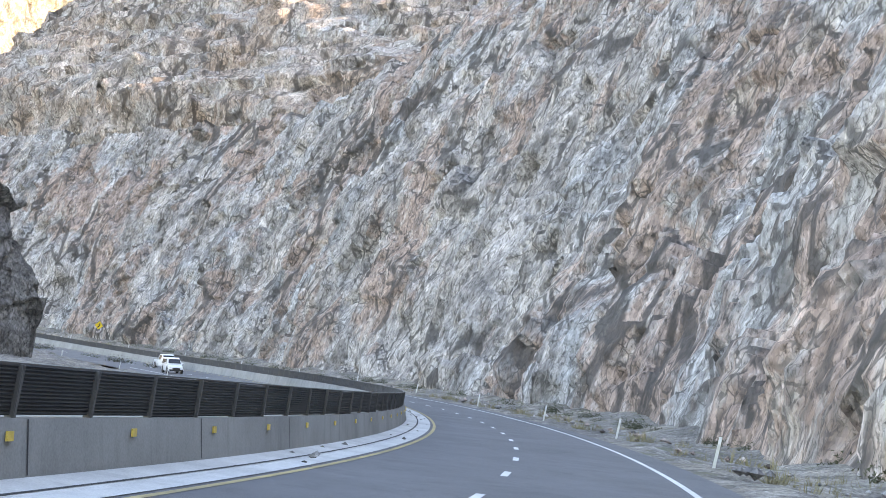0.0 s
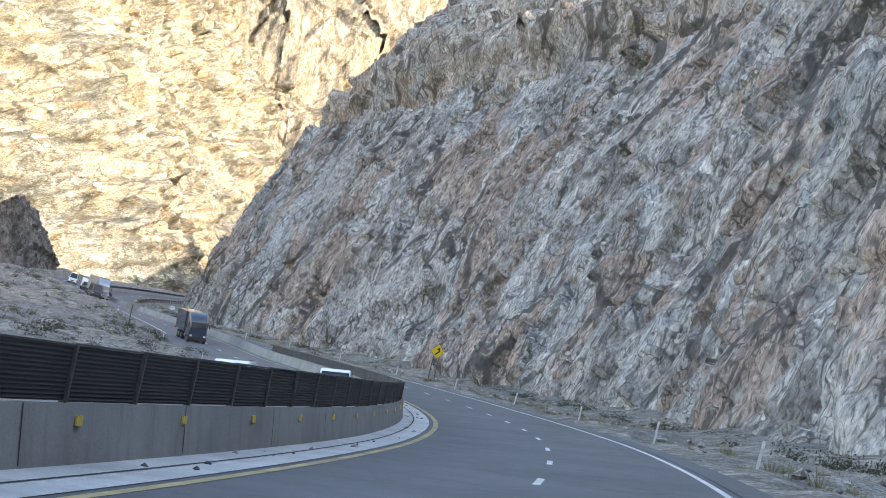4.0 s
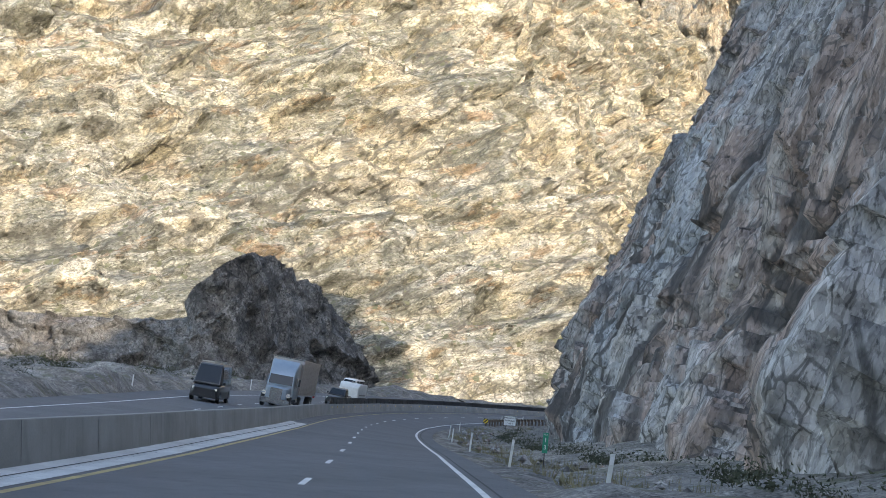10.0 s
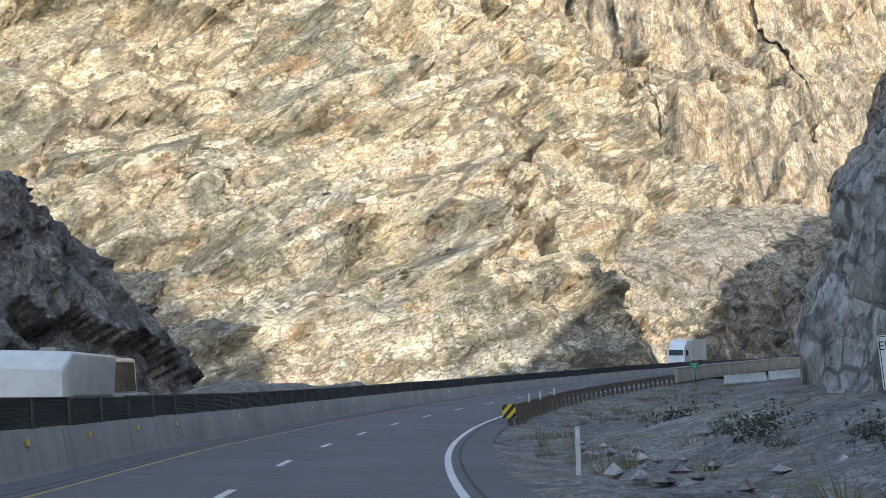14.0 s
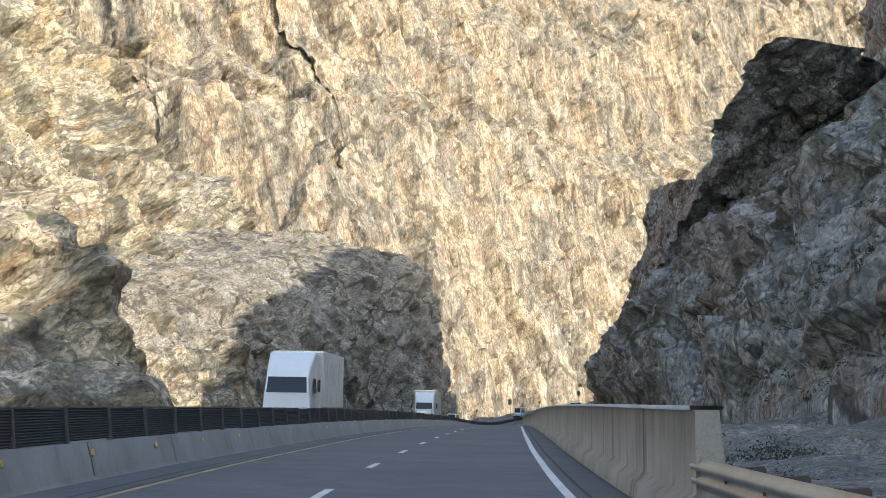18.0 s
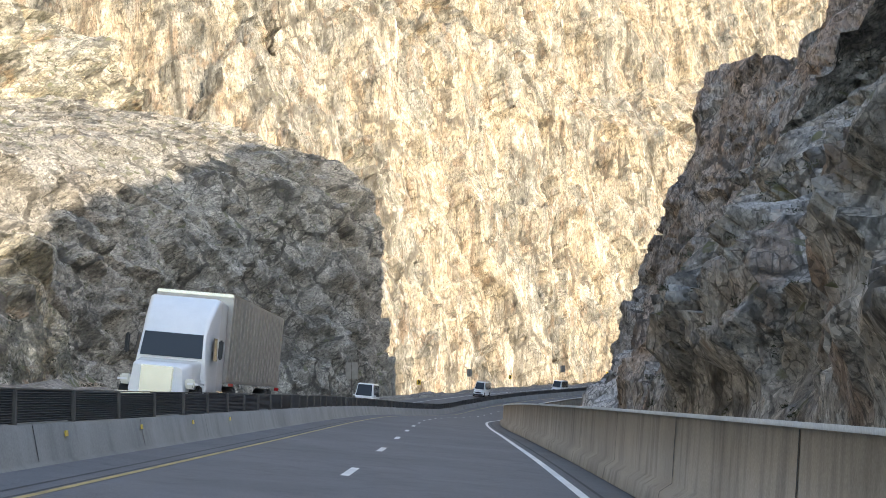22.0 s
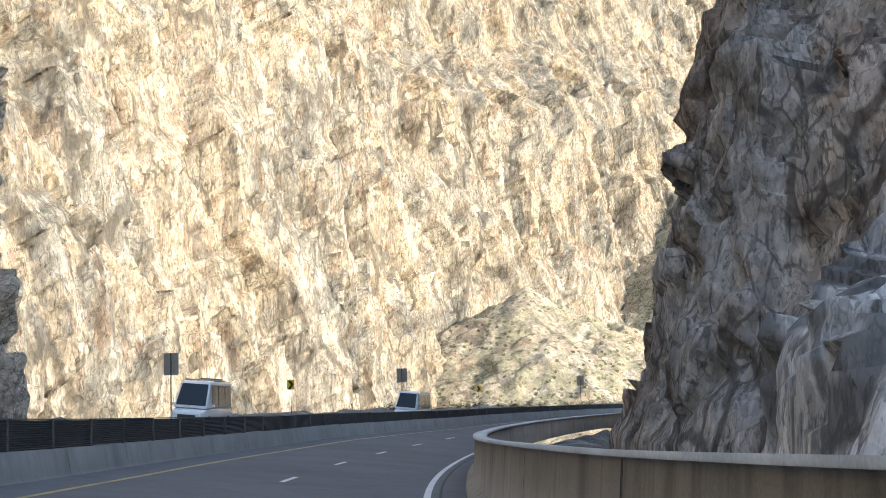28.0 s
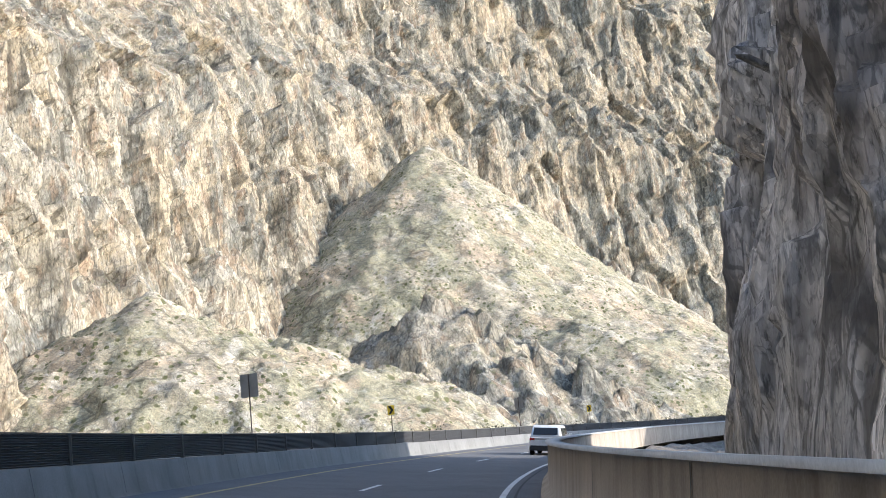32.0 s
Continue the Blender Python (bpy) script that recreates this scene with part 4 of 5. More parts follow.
POST_STEEL = plain("brown steel sign post", (0.12, 0.10, 0.09), 0.6, 0.5, 0.3)
TIMBER = plain("weathered timber post", (0.17, 0.13, 0.10), 0.85, 0.0, 0.4, relief=0.5)
POST_WHITE = plain("white plastic marker", (0.72, 0.72, 0.68), 0.6, 0.0, 0.25)
BOLT = plain("rusty bolt", (0.2, 0.13, 0.09), 0.7, 0.6, 0.3)


# ---- the glare screen on the median barrier ----
def corrugated(height, depth=0.022, ribs=13):
    """A panel one metre long (local y) with horizontal ribs."""
    verts, faces = [], []
    n = ribs * 2 + 1
    for side in (1, -1):
        for k in range(n):
            z = height * k / (n - 1)
            x = side * 0.012 + (depth if k % 2 else 0)
            verts += [(x, 0, z), (x, 1, z)]
    for side in (0, 1):
        o = side * n * 2
        for k in range(n - 1):
            a = o + 2 * k
            faces.append((a, a + 1, a + 3, a + 2) if side else (a, a + 2, a + 3, a + 1))
    return mesh_of("panel", verts, faces, SCREEN)


PANEL, HIGH_PANEL = corrugated(0.86), corrugated(0.84)
_post = boxed(0.10, 0.07, 0.92, (0.02, 0, 0.44), 0.008)
POST_MESH = bpy.data.meshes.new("post")
_post.to_mesh(POST_MESH)
_post.free()
POST_MESH.materials.append(SCREEN_POST)
_cap = boxed(0.075, 0.04, 0.02, (0, 0, 0))
RAIL_MESH = mesh_of("top_rail", [(x, y, z) for x in (-0.03, 0.03) for y in (0, 1) for z in (0, 0.035)], [(0, 1, 3, 2), (4, 6, 7, 5), (0, 4, 5, 1), (2, 3, 7, 6), (1, 5, 7, 3), (0, 2, 6, 4)], SCREEN_POST)
_cap.free()


def screen(s0, s1, pitch, label):
    fence = tagged(new("glare_screen"), label, "fence")
    rng = random.Random(int(s0) + 9)
    s = s0
    while s < s1 - 0.5:
        step = pitch * float(stretch_at(s))
        k, w = float(tall_at(s)), float(screen_at(s)) / 0.925
        a, b = Vector(spot(s, -6.62, 0.99 * k)), Vector(spot(s + step, -6.62, 0.99 * float(tall_at(s + step))))
        f = (b - a).normalized()
        r = f.cross(Vector((0, 0, 1))).normalized()
        lean = rng.uniform(-0.02, 0.02)
        m = Matrix((r, f, r.cross(f))).transposed().to_4x4() @ Matrix.Rotation(lean, 4, "Y")
        for name, mesh, stretch, dz in (("post", POST_MESH, 1.0, 0.0), ("panel", PANEL, (b - a).length - 0.03, 0.03), ("top_rail", RAIL_MESH, (b - a).length, 0.89)):
            ob = new(name, mesh)
            ob.parent = fence
            ob.matrix_basis = Matrix.Translation(a + Vector((0, 0, w * dz + (rng.uniform(-0.015, 0.015) if name == "panel" else 0)))) @ m @ Matrix.Diagonal((1, stretch, w, 1))
        s += step
    return fence


screen(-40, 292, 3.4, "dark corrugated glare screen on the median barrier")
screen(425, 740, 3.4, "long dark corrugated glare screen on the median barrier")
screen(740, 1340, 3.4, "long dark corrugated glare screen along the curve of the barrier")

# Amber reflectors on the barrier's face.
_r = boxed(0.04, 0.24, 0.16, (0, 0, 0), 0.005)
REFL_MESH = bpy.data.meshes.new("barrier_reflector")
_r.to_mesh(REFL_MESH)
_r.free()
REFL_MESH.materials.append(REFLECTOR)
s = -38.0
while s < 700:
    if not 292 < s < 425:
        ob = new("barrier_reflector", REFL_MESH)
        k = float(tall_at(s))
        p = spot(s, -6.405, 0.74 * k)
        ob.matrix_basis = Matrix.Translation(Vector(p)) @ Matrix.Rotation(heading(s), 4, "Z") @ Matrix.Rotation(radians(-7), 4, "Y") @ Matrix.Scale(k, 4)
        tagged(ob, "amber reflector fixed to the concrete barrier", "reflector", "barrier reflectors")
    s += 5.8 * float(stretch_at(s))

# Joints of the right-hand parapet: a coping and pilaster strips.
parapet = bpy.data.objects["bridge_wall"]
for s in np.arange(566, 1200, 7.5):
    part("joint", sweep("joint", s, s + 0.05, 0.05, [(2.685, 0.02), (2.74, 0.26), (2.92, 0.39), (3.0, 1.33)], BLACK_PLASTIC), None, parapet)
part("coping", sweep("coping", 561, 1360, 1.0, [(2.95, 1.345), (2.95, 1.4), (3.35, 1.4), (3.35, 1.345)], CONCRETE_PALE), None, parapet, "paler worn coping")
barrier = bpy.data.objects["median_barrier"]
for s in np.arange(-36, 1200, 6.1):
    part("joint", sweep("joint", s, s + 0.03, 0.03, [(-6.452, 1.0), (-6.352, 0.1)], BLACK_PLASTIC, tall_at), None, barrier)


# ---- posts, signs and rails ----
def delineator(s, u, lean, tall=1.15):
    """A flexible white marker post with a reflective patch."""
    ob = tagged(new("marker_post"), "slim white plastic marker post on the gravel verge", "post", "marker posts")
    bm = bmesh.new()
    box(bm, 0.10, 0.025, tall, (0, 0, tall / 2 - 0.05), 0.008)
    part("post", bm, POST_WHITE, ob)
    part("reflector", boxed(0.075, 0.012, 0.16, (0, -0.018, tall - 0.2), 0.003), SIGN_WHITE, ob)
    ob.matrix_basis = upright(s, u, -0.1) @ Matrix.Rotation(radians(lean), 4, "Y")
    return ob


for k in range(19):
    delineator(20 + 24 * k, 4.3, 2 + (k * 7) % 4)
for s in (150, 185, 220, 260, 300, 345, 400, 450):
    delineator(s, -18.2, 2)


def prism(points, depth, material, name, parent=None, label="", at=(0, 0, 0)):
    """A flat outline in the x-z plane, given a thickness along y."""
    bm = bmesh.new()
    front = [bm.verts.new((x + at[0], at[1] - depth / 2, z + at[2])) for x, z in points]
    back = [bm.verts.new((x + at[0], at[1] + depth / 2, z + at[2])) for x, z in points]
    bm.faces.new(front)
    bm.faces.new(back[::-1])
    for a in range(len(points)):
        b = (a + 1) % len(points)
        bm.faces.new((front[b], front[a], back[a], back[b]))
    bmesh.ops.recalc_face_normals(bm, faces=bm.faces)
    return part(name, bm, material, parent, label)


def rounded(w, h, r=0.04, n=4):
    out = []
    for cx, cz, a0 in ((w / 2 - r, h / 2 - r, 0), (-w / 2 + r, h / 2 - r, 90), (-w / 2 + r, -h / 2 + r, 180), (w / 2 - r, -h / 2 + r, 270)):
        out += [(cx + r * math.cos(radians(a0 + 90 * k / n)), cz + r * math.sin(radians(a0 + 90 * k / n))) for k in range(n + 1)]
    return out


def words(text, size, at, material, parent, name="lettering"):
    cu = bpy.data.curves.new(name, "FONT")
    cu.body, cu.size, cu.align_x, cu.align_y, cu.extrude = text, size, "CENTER", "CENTER", 0.003
    cu.materials.append(material)
    ob = new(name, cu)
    dg = bpy.context.evaluated_depsgraph_get()
    me = bpy.data.meshes.new_from_object(ob.evaluated_get(dg))
    bpy.data.objects.remove(ob)
    me.transform(Matrix.Translation(at) @ Matrix.Rotation(radians(90), 4, "X"))
    return part(name, me, None, parent)


def legs(parent, xs, top, y=0.06, material=POST_STEEL, w=0.06):
    for x in xs:
        part("leg", boxed(w, w * 0.8, top + 0.4, (x, y, top / 2 - 0.2), 0.006), material, parent)


# Winding road warning sign.
sign = tagged(new("warning_sign"), "yellow diamond winding road sign on two braced posts", "road sign")
S = 0.58
prism([(0, S), (S, 0), (0, -S), (-S, 0)], 0.02, INK_BLACK, "border", sign, at=(0, 0, 2.15))
prism([(0, S * 0.955), (S * 0.955, 0), (0, -S * 0.955), (-S * 0.955, 0)], 0.02, SIGN_YELLOW, "plate", sign, at=(0, -0.008, 2.15))
curve = [(0.107 * math.sin(-2.2 + 4.6 * k / 14) - 0.013 + 0.038 * k / 14, -0.315 + 0.454 * k / 14) for k in range(15)]
bm = bmesh.new()
rows = []
for k, (x, z) in enumerate(curve):
    a, b = curve[max(0, k - 1)], curve[min(14, k + 1)]
    dx, dz = b[0] - a[0], b[1] - a[1]
    n = math.hypot(dx, dz)
    rows.append([bm.verts.new((x + q * 0.054 * dz / n, -0.024, 2.15 + z - q * 0.054 * dx / n)) for q in (-1, 1)])
for a, b in zip(rows, rows[1:]):
    bm.faces.new((a[0], a[1], b[1], b[0]))
head = [bm.verts.new((x, -0.024, 2.15 + z)) for x, z in ((-0.107, 0.126), (0.164, 0.076), (0.126, 0.366))]
bm.faces.new(head)
part("arrow", bm, INK_BLACK, sign)
legs(sign, (-0.22, 0.22), 1.75)
for z in (1.1, 1.45):
    part("brace", boxed(0.48, 0.04, 0.05, (0, 0.06, z), 0.005), POST_STEEL, sign)
sign.matrix_basis = upright(279, 6.9, 0.1, -4) @ Matrix.Rotation(radians(2), 4, "Y") @ Matrix.Scale(1.45, 4)

# Mile marker.
mile = tagged(new("mile_marker"), "narrow green mile marker with white digits", "road sign")
prism(rounded(0.32, 1.2, 0.03), 0.006, SIGN_GREEN, "plate", mile, at=(0, 0, 1.75))
words("MILE", 0.12, (0, -0.006, 2.24), SIGN_WHITE, mile)
words("1", 0.36, (0, -0.006, 1.92), SIGN_WHITE, mile)
words("3", 0.36, (0, -0.006, 1.48), SIGN_WHITE, mile)
legs(mile, (0,), 2.2, 0.03, w=0.05)
mile.matrix_basis = upright(360, 6.0, -0.2, -6) @ Matrix.Scale(0.68, 4)

# Emergency parking sign.
em = tagged(new("parking_sign"), "white emergency parking sign on two thin posts", "road sign")
prism(rounded(1.22, 0.92, 0.05), 0.006, SIGN_WHITE, "plate", em, at=(0, 0, 2.2))
for k, text in enumerate(("EMERGENCY", "PARKING", "ONLY")):
    words(text, 0.235 if k else 0.215, (0, -0.006, 2.47 - 0.27 * k), INK_BLACK, em)
bm = bmesh.new()
for z, w in ((2.2 + 0.435, 1.16), (2.2 - 0.435, 1.16)):
    box(bm, w, 0.004, 0.012, (0, -0.004, z))
for x in (-0.585, 0.585):
    box(bm, 0.012, 0.004, 0.87, (x, -0.004, 2.2))
part("border", bm, INK_BLACK, em)
legs(em, (-0.38, 0.38), 2.5, 0.05, w=0.045)
em.matrix_basis = upright(447, 9.6, -0.2, -5)

# Green river sign on one post, its small marker below.
river = tagged(new("river_sign"), "green river name sign on one steel post", "road sign")
prism(rounded(1.25, 0.72, 0.05), 0.006, SIGN_GREEN, "plate", river, at=(0, 0, 2.9))
words("Virgin", 0.27, (0, -0.006, 3.06), SIGN_WHITE, river)
words("River", 0.27, (0, -0.006, 2.75), SIGN_WHITE, river)
prism(rounded(0.3, 0.7, 0.03), 0.006, SIGN_GREEN, "marker", river, at=(0, 0, 2.1))
words("3", 0.3, (0, -0.006, 2.0), SIGN_WHITE, river)
legs(river, (0,), 3.2, 0.05, w=0.08)
river.matrix_basis = upright(557, 5.8, -0.3, -4) @ Matrix.Scale(0.7, 4)


def chevron(s, u, side=1, h=0.9):
    ob = tagged(new("chevron_sign"), "yellow chevron sign with a black arrow on a thin post", "road sign", "chevron signs")
    prism(rounded(0.62, 0.78, 0.03), 0.006, SIGN_YELLOW, "plate", ob, at=(0, 0, 1.85 + h))
    pts = [(-0.24, 0.33), (0.0, 0.33), (0.24, 0.0), (0.0, -0.33), (-0.24, -0.33), (0.0, 0.0)]
    prism([(x * side, z) for x, z in pts], 0.006, INK_BLACK, "chevron", ob, at=(0, -0.005, 1.85 + h))
    legs(ob, (0,), 2.2 + h, 0.03, w=0.05)
    ob.matrix_basis = upright(s, u, -0.2, -6)
    return ob


for s, u in ((890, -17.8), (951, -17.8), (1018, -17.8), (1092, -17.8), (1150, -17.8)):
    chevron(s, u)


def sign_back(s, u, w, h, z, split=False):
    ob = tagged(new("sign_back"), "grey back of a road sign for the oncoming lanes", "road sign", "sign backs")
    if split:
        for x in (-w / 4 - 0.02, w / 4 + 0.02):
            prism(rounded(w / 2 - 0.03, h, 0.03), 0.006, SIGN_BACK, "plate", ob, at=(x, 0, z))
    else:
        prism(rounded(w, h, 0.04), 0.006, SIGN_BACK, "plate", ob, at=(0, 0, z))
    legs(ob, (0,), z + h / 2, -0.04, w=0.07)
    ob.matrix_basis = upright(s, u, -0.3, -4)
    return ob


sign_back(846, -19.5, 1.6, 2.1, 4.6, True)
sign_back(928, -18.6, 1.0, 1.4, 4.0)
sign_back(990, -18.6, 1.2, 1.5, 4.1)
sign_back(1064, -18.6, 1.2, 1.5, 4.3)
sign_back(1130, -18.6, 1.0, 1.2, 3.6)
# The back of a diamond warning sign beyond the oncoming lanes.
ob = tagged(new("diamond_sign_back"), "pale back of a diamond warning sign on a thick post", "road sign")
prism([(0, 0.85), (0.85, 0), (0, -0.85), (-0.85, 0)], 0.01, SIGN_BACK, "plate", ob, at=(0, 0, 2.9))
legs(ob, (0,), 3.2, -0.06, w=0.12)
ob.matrix_basis = upright(305, -22, 0.3, 0)


# ---- guardrail of the pull-out ----
rail = tagged(new("guardrail"), "galvanized two-wave guardrail on dark timber posts", "guardrail")
W_BEAM = [(3.02, 0.42), (3.0, 0.47), (2.93, 0.5), (2.93, 0.55), (3.0, 0.58), (3.0, 0.63), (2.93, 0.66), (2.93, 0.71), (3.0, 0.74), (3.02, 0.79)]
for a in np.arange(488, 561, 3.8):
    part("beam", sweep("beam", a, min(a + 3.86, 561.3), 0.96, W_BEAM[::-1], GALVANIZED, smooth=True), None, rail)
    part("beam_back", sweep("beam_back", a, min(a + 3.86, 561.3), 0.96, [(u + 0.012, h) for u, h in W_BEAM], GALVANIZED, smooth=True), None, rail)
_p = boxed(0.2, 0.2, 1.25, (0, 0, 0.15), 0.015)
TIMBER_MESH = bpy.data.meshes.new("post")
_p.to_mesh(TIMBER_MESH)
_p.free()
TIMBER_MESH.materials.append(TIMBER)
_p = boxed(0.16, 0.15, 0.34, (0, 0, 0), 0.01)
BLOCK_MESH = bpy.data.meshes.new("block")
_p.to_mesh(BLOCK_MESH)
_p.free()
BLOCK_MESH.materials.append(TIMBER)
_p = tube(bmesh.new(), 0.018, 0.02, (0, 0, 0), "X", 8)
BOLT_MESH = bpy.data.meshes.new("bolt")
_p.to_mesh(BOLT_MESH)
_p.free()
BOLT_MESH.materials.append(BOLT)
for s in np.arange(489, 561, 1.9):
    for name, mesh, u, h in (("post", TIMBER_MESH, 3.3, 0.0), ("block", BLOCK_MESH, 3.1, 0.6), ("bolt", BOLT_MESH, 2.985, 0.605)):
        o = new(name, mesh)
        o.parent = rail
        o.matrix_basis = upright(s, u, h)
for s in (497, 503, 510):
    o = tagged(new("rail_marker"), "white plastic marker strapped to a guardrail post", "post", "rail markers")
    part("post", boxed(0.1, 0.02, 0.5, (0, 0, 0.25), 0.005), POST_WHITE, o)
    o.matrix_basis = upright(s, 3.3, 0.72) @ Matrix.Rotation(radians(4), 4, "Y")

marker = tagged(new("object_marker"), "square yellow and black striped end marker on the guardrail", "road sign")
prism(rounded(0.6, 0.62, 0.01), 0.012, SIGN_YELLOW, "plate", marker, at=(0, 0, 0.6))
for k in (-1, 0, 1):
    lo, hi = -0.31, 0.31
    c = 0.42 * k
    pts = []
    for x, z in ((c - 0.31 - 0.1, lo), (c - 0.31 + 0.1, lo), (c + 0.31 + 0.1, hi), (c + 0.31 - 0.1, hi)):
        pts.append((x, z))
    clipped = []
    for i in range(4):
        (x0, z0), (x1, z1) = pts[i], pts[(i + 1) % 4]
        for q in np.linspace(0, 1, 25)[:-1]:
            clipped.append((min(0.29, max(-0.29, x0 + (x1 - x0) * q)), z0 + (z1 - z0) * q))
    prism(clipped, 0.006, INK_BLACK, "stripe", marker, at=(0, -0.012, 0.6))
part("terminal", boxed(0.42, 0.5, 0.34, (0, 0.28, 0.6), 0.03), GALVANIZED, marker)
part("foot", boxed(0.22, 0.2, 0.8, (0, 0.2, 0.1), 0.015), TIMBER, marker)
marker.matrix_basis = upright(487.4, 3.05, 0, 0)

# White concrete blocks that close the pull-out.
for k, (s, u, turn) in enumerate(((556, 10.4, 62), (558.5, 13.9, 58))):
    blk = tagged(new("barrier_block"), "white painted precast barrier block at the pull-out", "barrier block", "pull-out blocks")
    bm = bmesh.new()
    prof = [(-0.3, 0), (-0.3, 0.08), (-0.16, 0.32), (-0.1, 0.8), (0.1, 0.8), (0.16, 0.32), (0.3, 0.08), (0.3, 0)]
    a = [bm.verts.new((x, -1.9, z)) for x, z in prof]
    b = [bm.verts.new((x, 1.9, z)) for x, z in prof]
    bm.faces.new(a)
    bm.faces.new(b[::-1])
    for i in range(len(prof) - 1):
        bm.faces.new((a[i + 1], a[i], b[i], b[i + 1]))
    bmesh.ops.recalc_face_normals(bm, faces=bm.faces)
    part("block", bm, CONCRETE_PALE, blk)
    blk.matrix_basis = upright(s, u, -0.15, -turn)


# ---- vehicles: local +y is ahead, z up, the middle of the length over the origin ----
def shell(stations, segments=4):
    """A closed body over cross-sections (y, half width low, half width high, z low, z high, corner radius)."""
    bm = bmesh.new()
    rings = []
    for y, wl, wh, z0, z1, r in stations:
        ring = []
        for cx, cz, a0 in ((1, 1, 0), (-1, 1, 90), (-1, -1, 180), (1, -1, 270)):
            for k in range(segments + 1):
                a = radians(a0 + 90 * k / segments)
                w = wh if cz > 0 else wl
                ring.append(bm.verts.new((cx * (w - r) + r * math.cos(a), y, (z1 - r if cz > 0 else z0 + r) + r * math.sin(a))))
        rings.append(ring)
    n = len(rings[0])
    for a, b in zip(rings, rings[1:]):
        for i in range(n):
            bm.faces.new((a[i], a[(i + 1) % n], b[(i + 1) % n], b[i]))
    bm.faces.new(rings[0])
    bm.faces.new(rings[-1][::-1])
    bmesh.ops.recalc_face_normals(bm, faces=bm.faces)
    return bm


def smooth_part(name, bm, material, parent, label=""):
    ob = part(name, bm, material, parent, label)
    for p in ob.data.polygons:
        p.use_smooth = len(p.vertices) == 4
    return ob


def wheel(parent, x, y, r, width, rim=CHROME):
    bm = tube(bmesh.new(), r, width, (x, y, r), "X", 28)
    bmesh.ops.bevel(bm, geom=[e for e in bm.edges if len(e.link_faces) == 2 and any(len(f.verts) > 4 for f in e.link_faces)], offset=min(0.05, width * 0.2), segments=2, affect="EDGES")
    tyre = part("wheel", bm, RUBBER, parent)
    hub = tube(bmesh.new(), r * 0.62, width + 0.02, (x, y, r), "X", 20)
    part("rim", hub, rim, tyre)
    return tyre


def pane(name, corners, parent, material=GLASS_DARK):
    """A thin slab over four corners."""
    bm = bmesh.new()
    bm.faces.new([bm.verts.new(c) for c in corners])
    made = bmesh.ops.extrude_face_region(bm, geom=list(bm.faces))
    c = Vector(np.mean(corners, axis=0))
    nrm = (Vector(corners[1]) - Vector(corners[0])).cross(Vector(corners[2]) - Vector(corners[0])).normalized()
    bmesh.ops.translate(bm, verts=[v for v in made["geom"] if isinstance(v, bmesh.types.BMVert)], vec=nrm * 0.012)
    bmesh.ops.recalc_face_normals(bm, faces=bm.faces)
    return part(name, bm, material, parent)


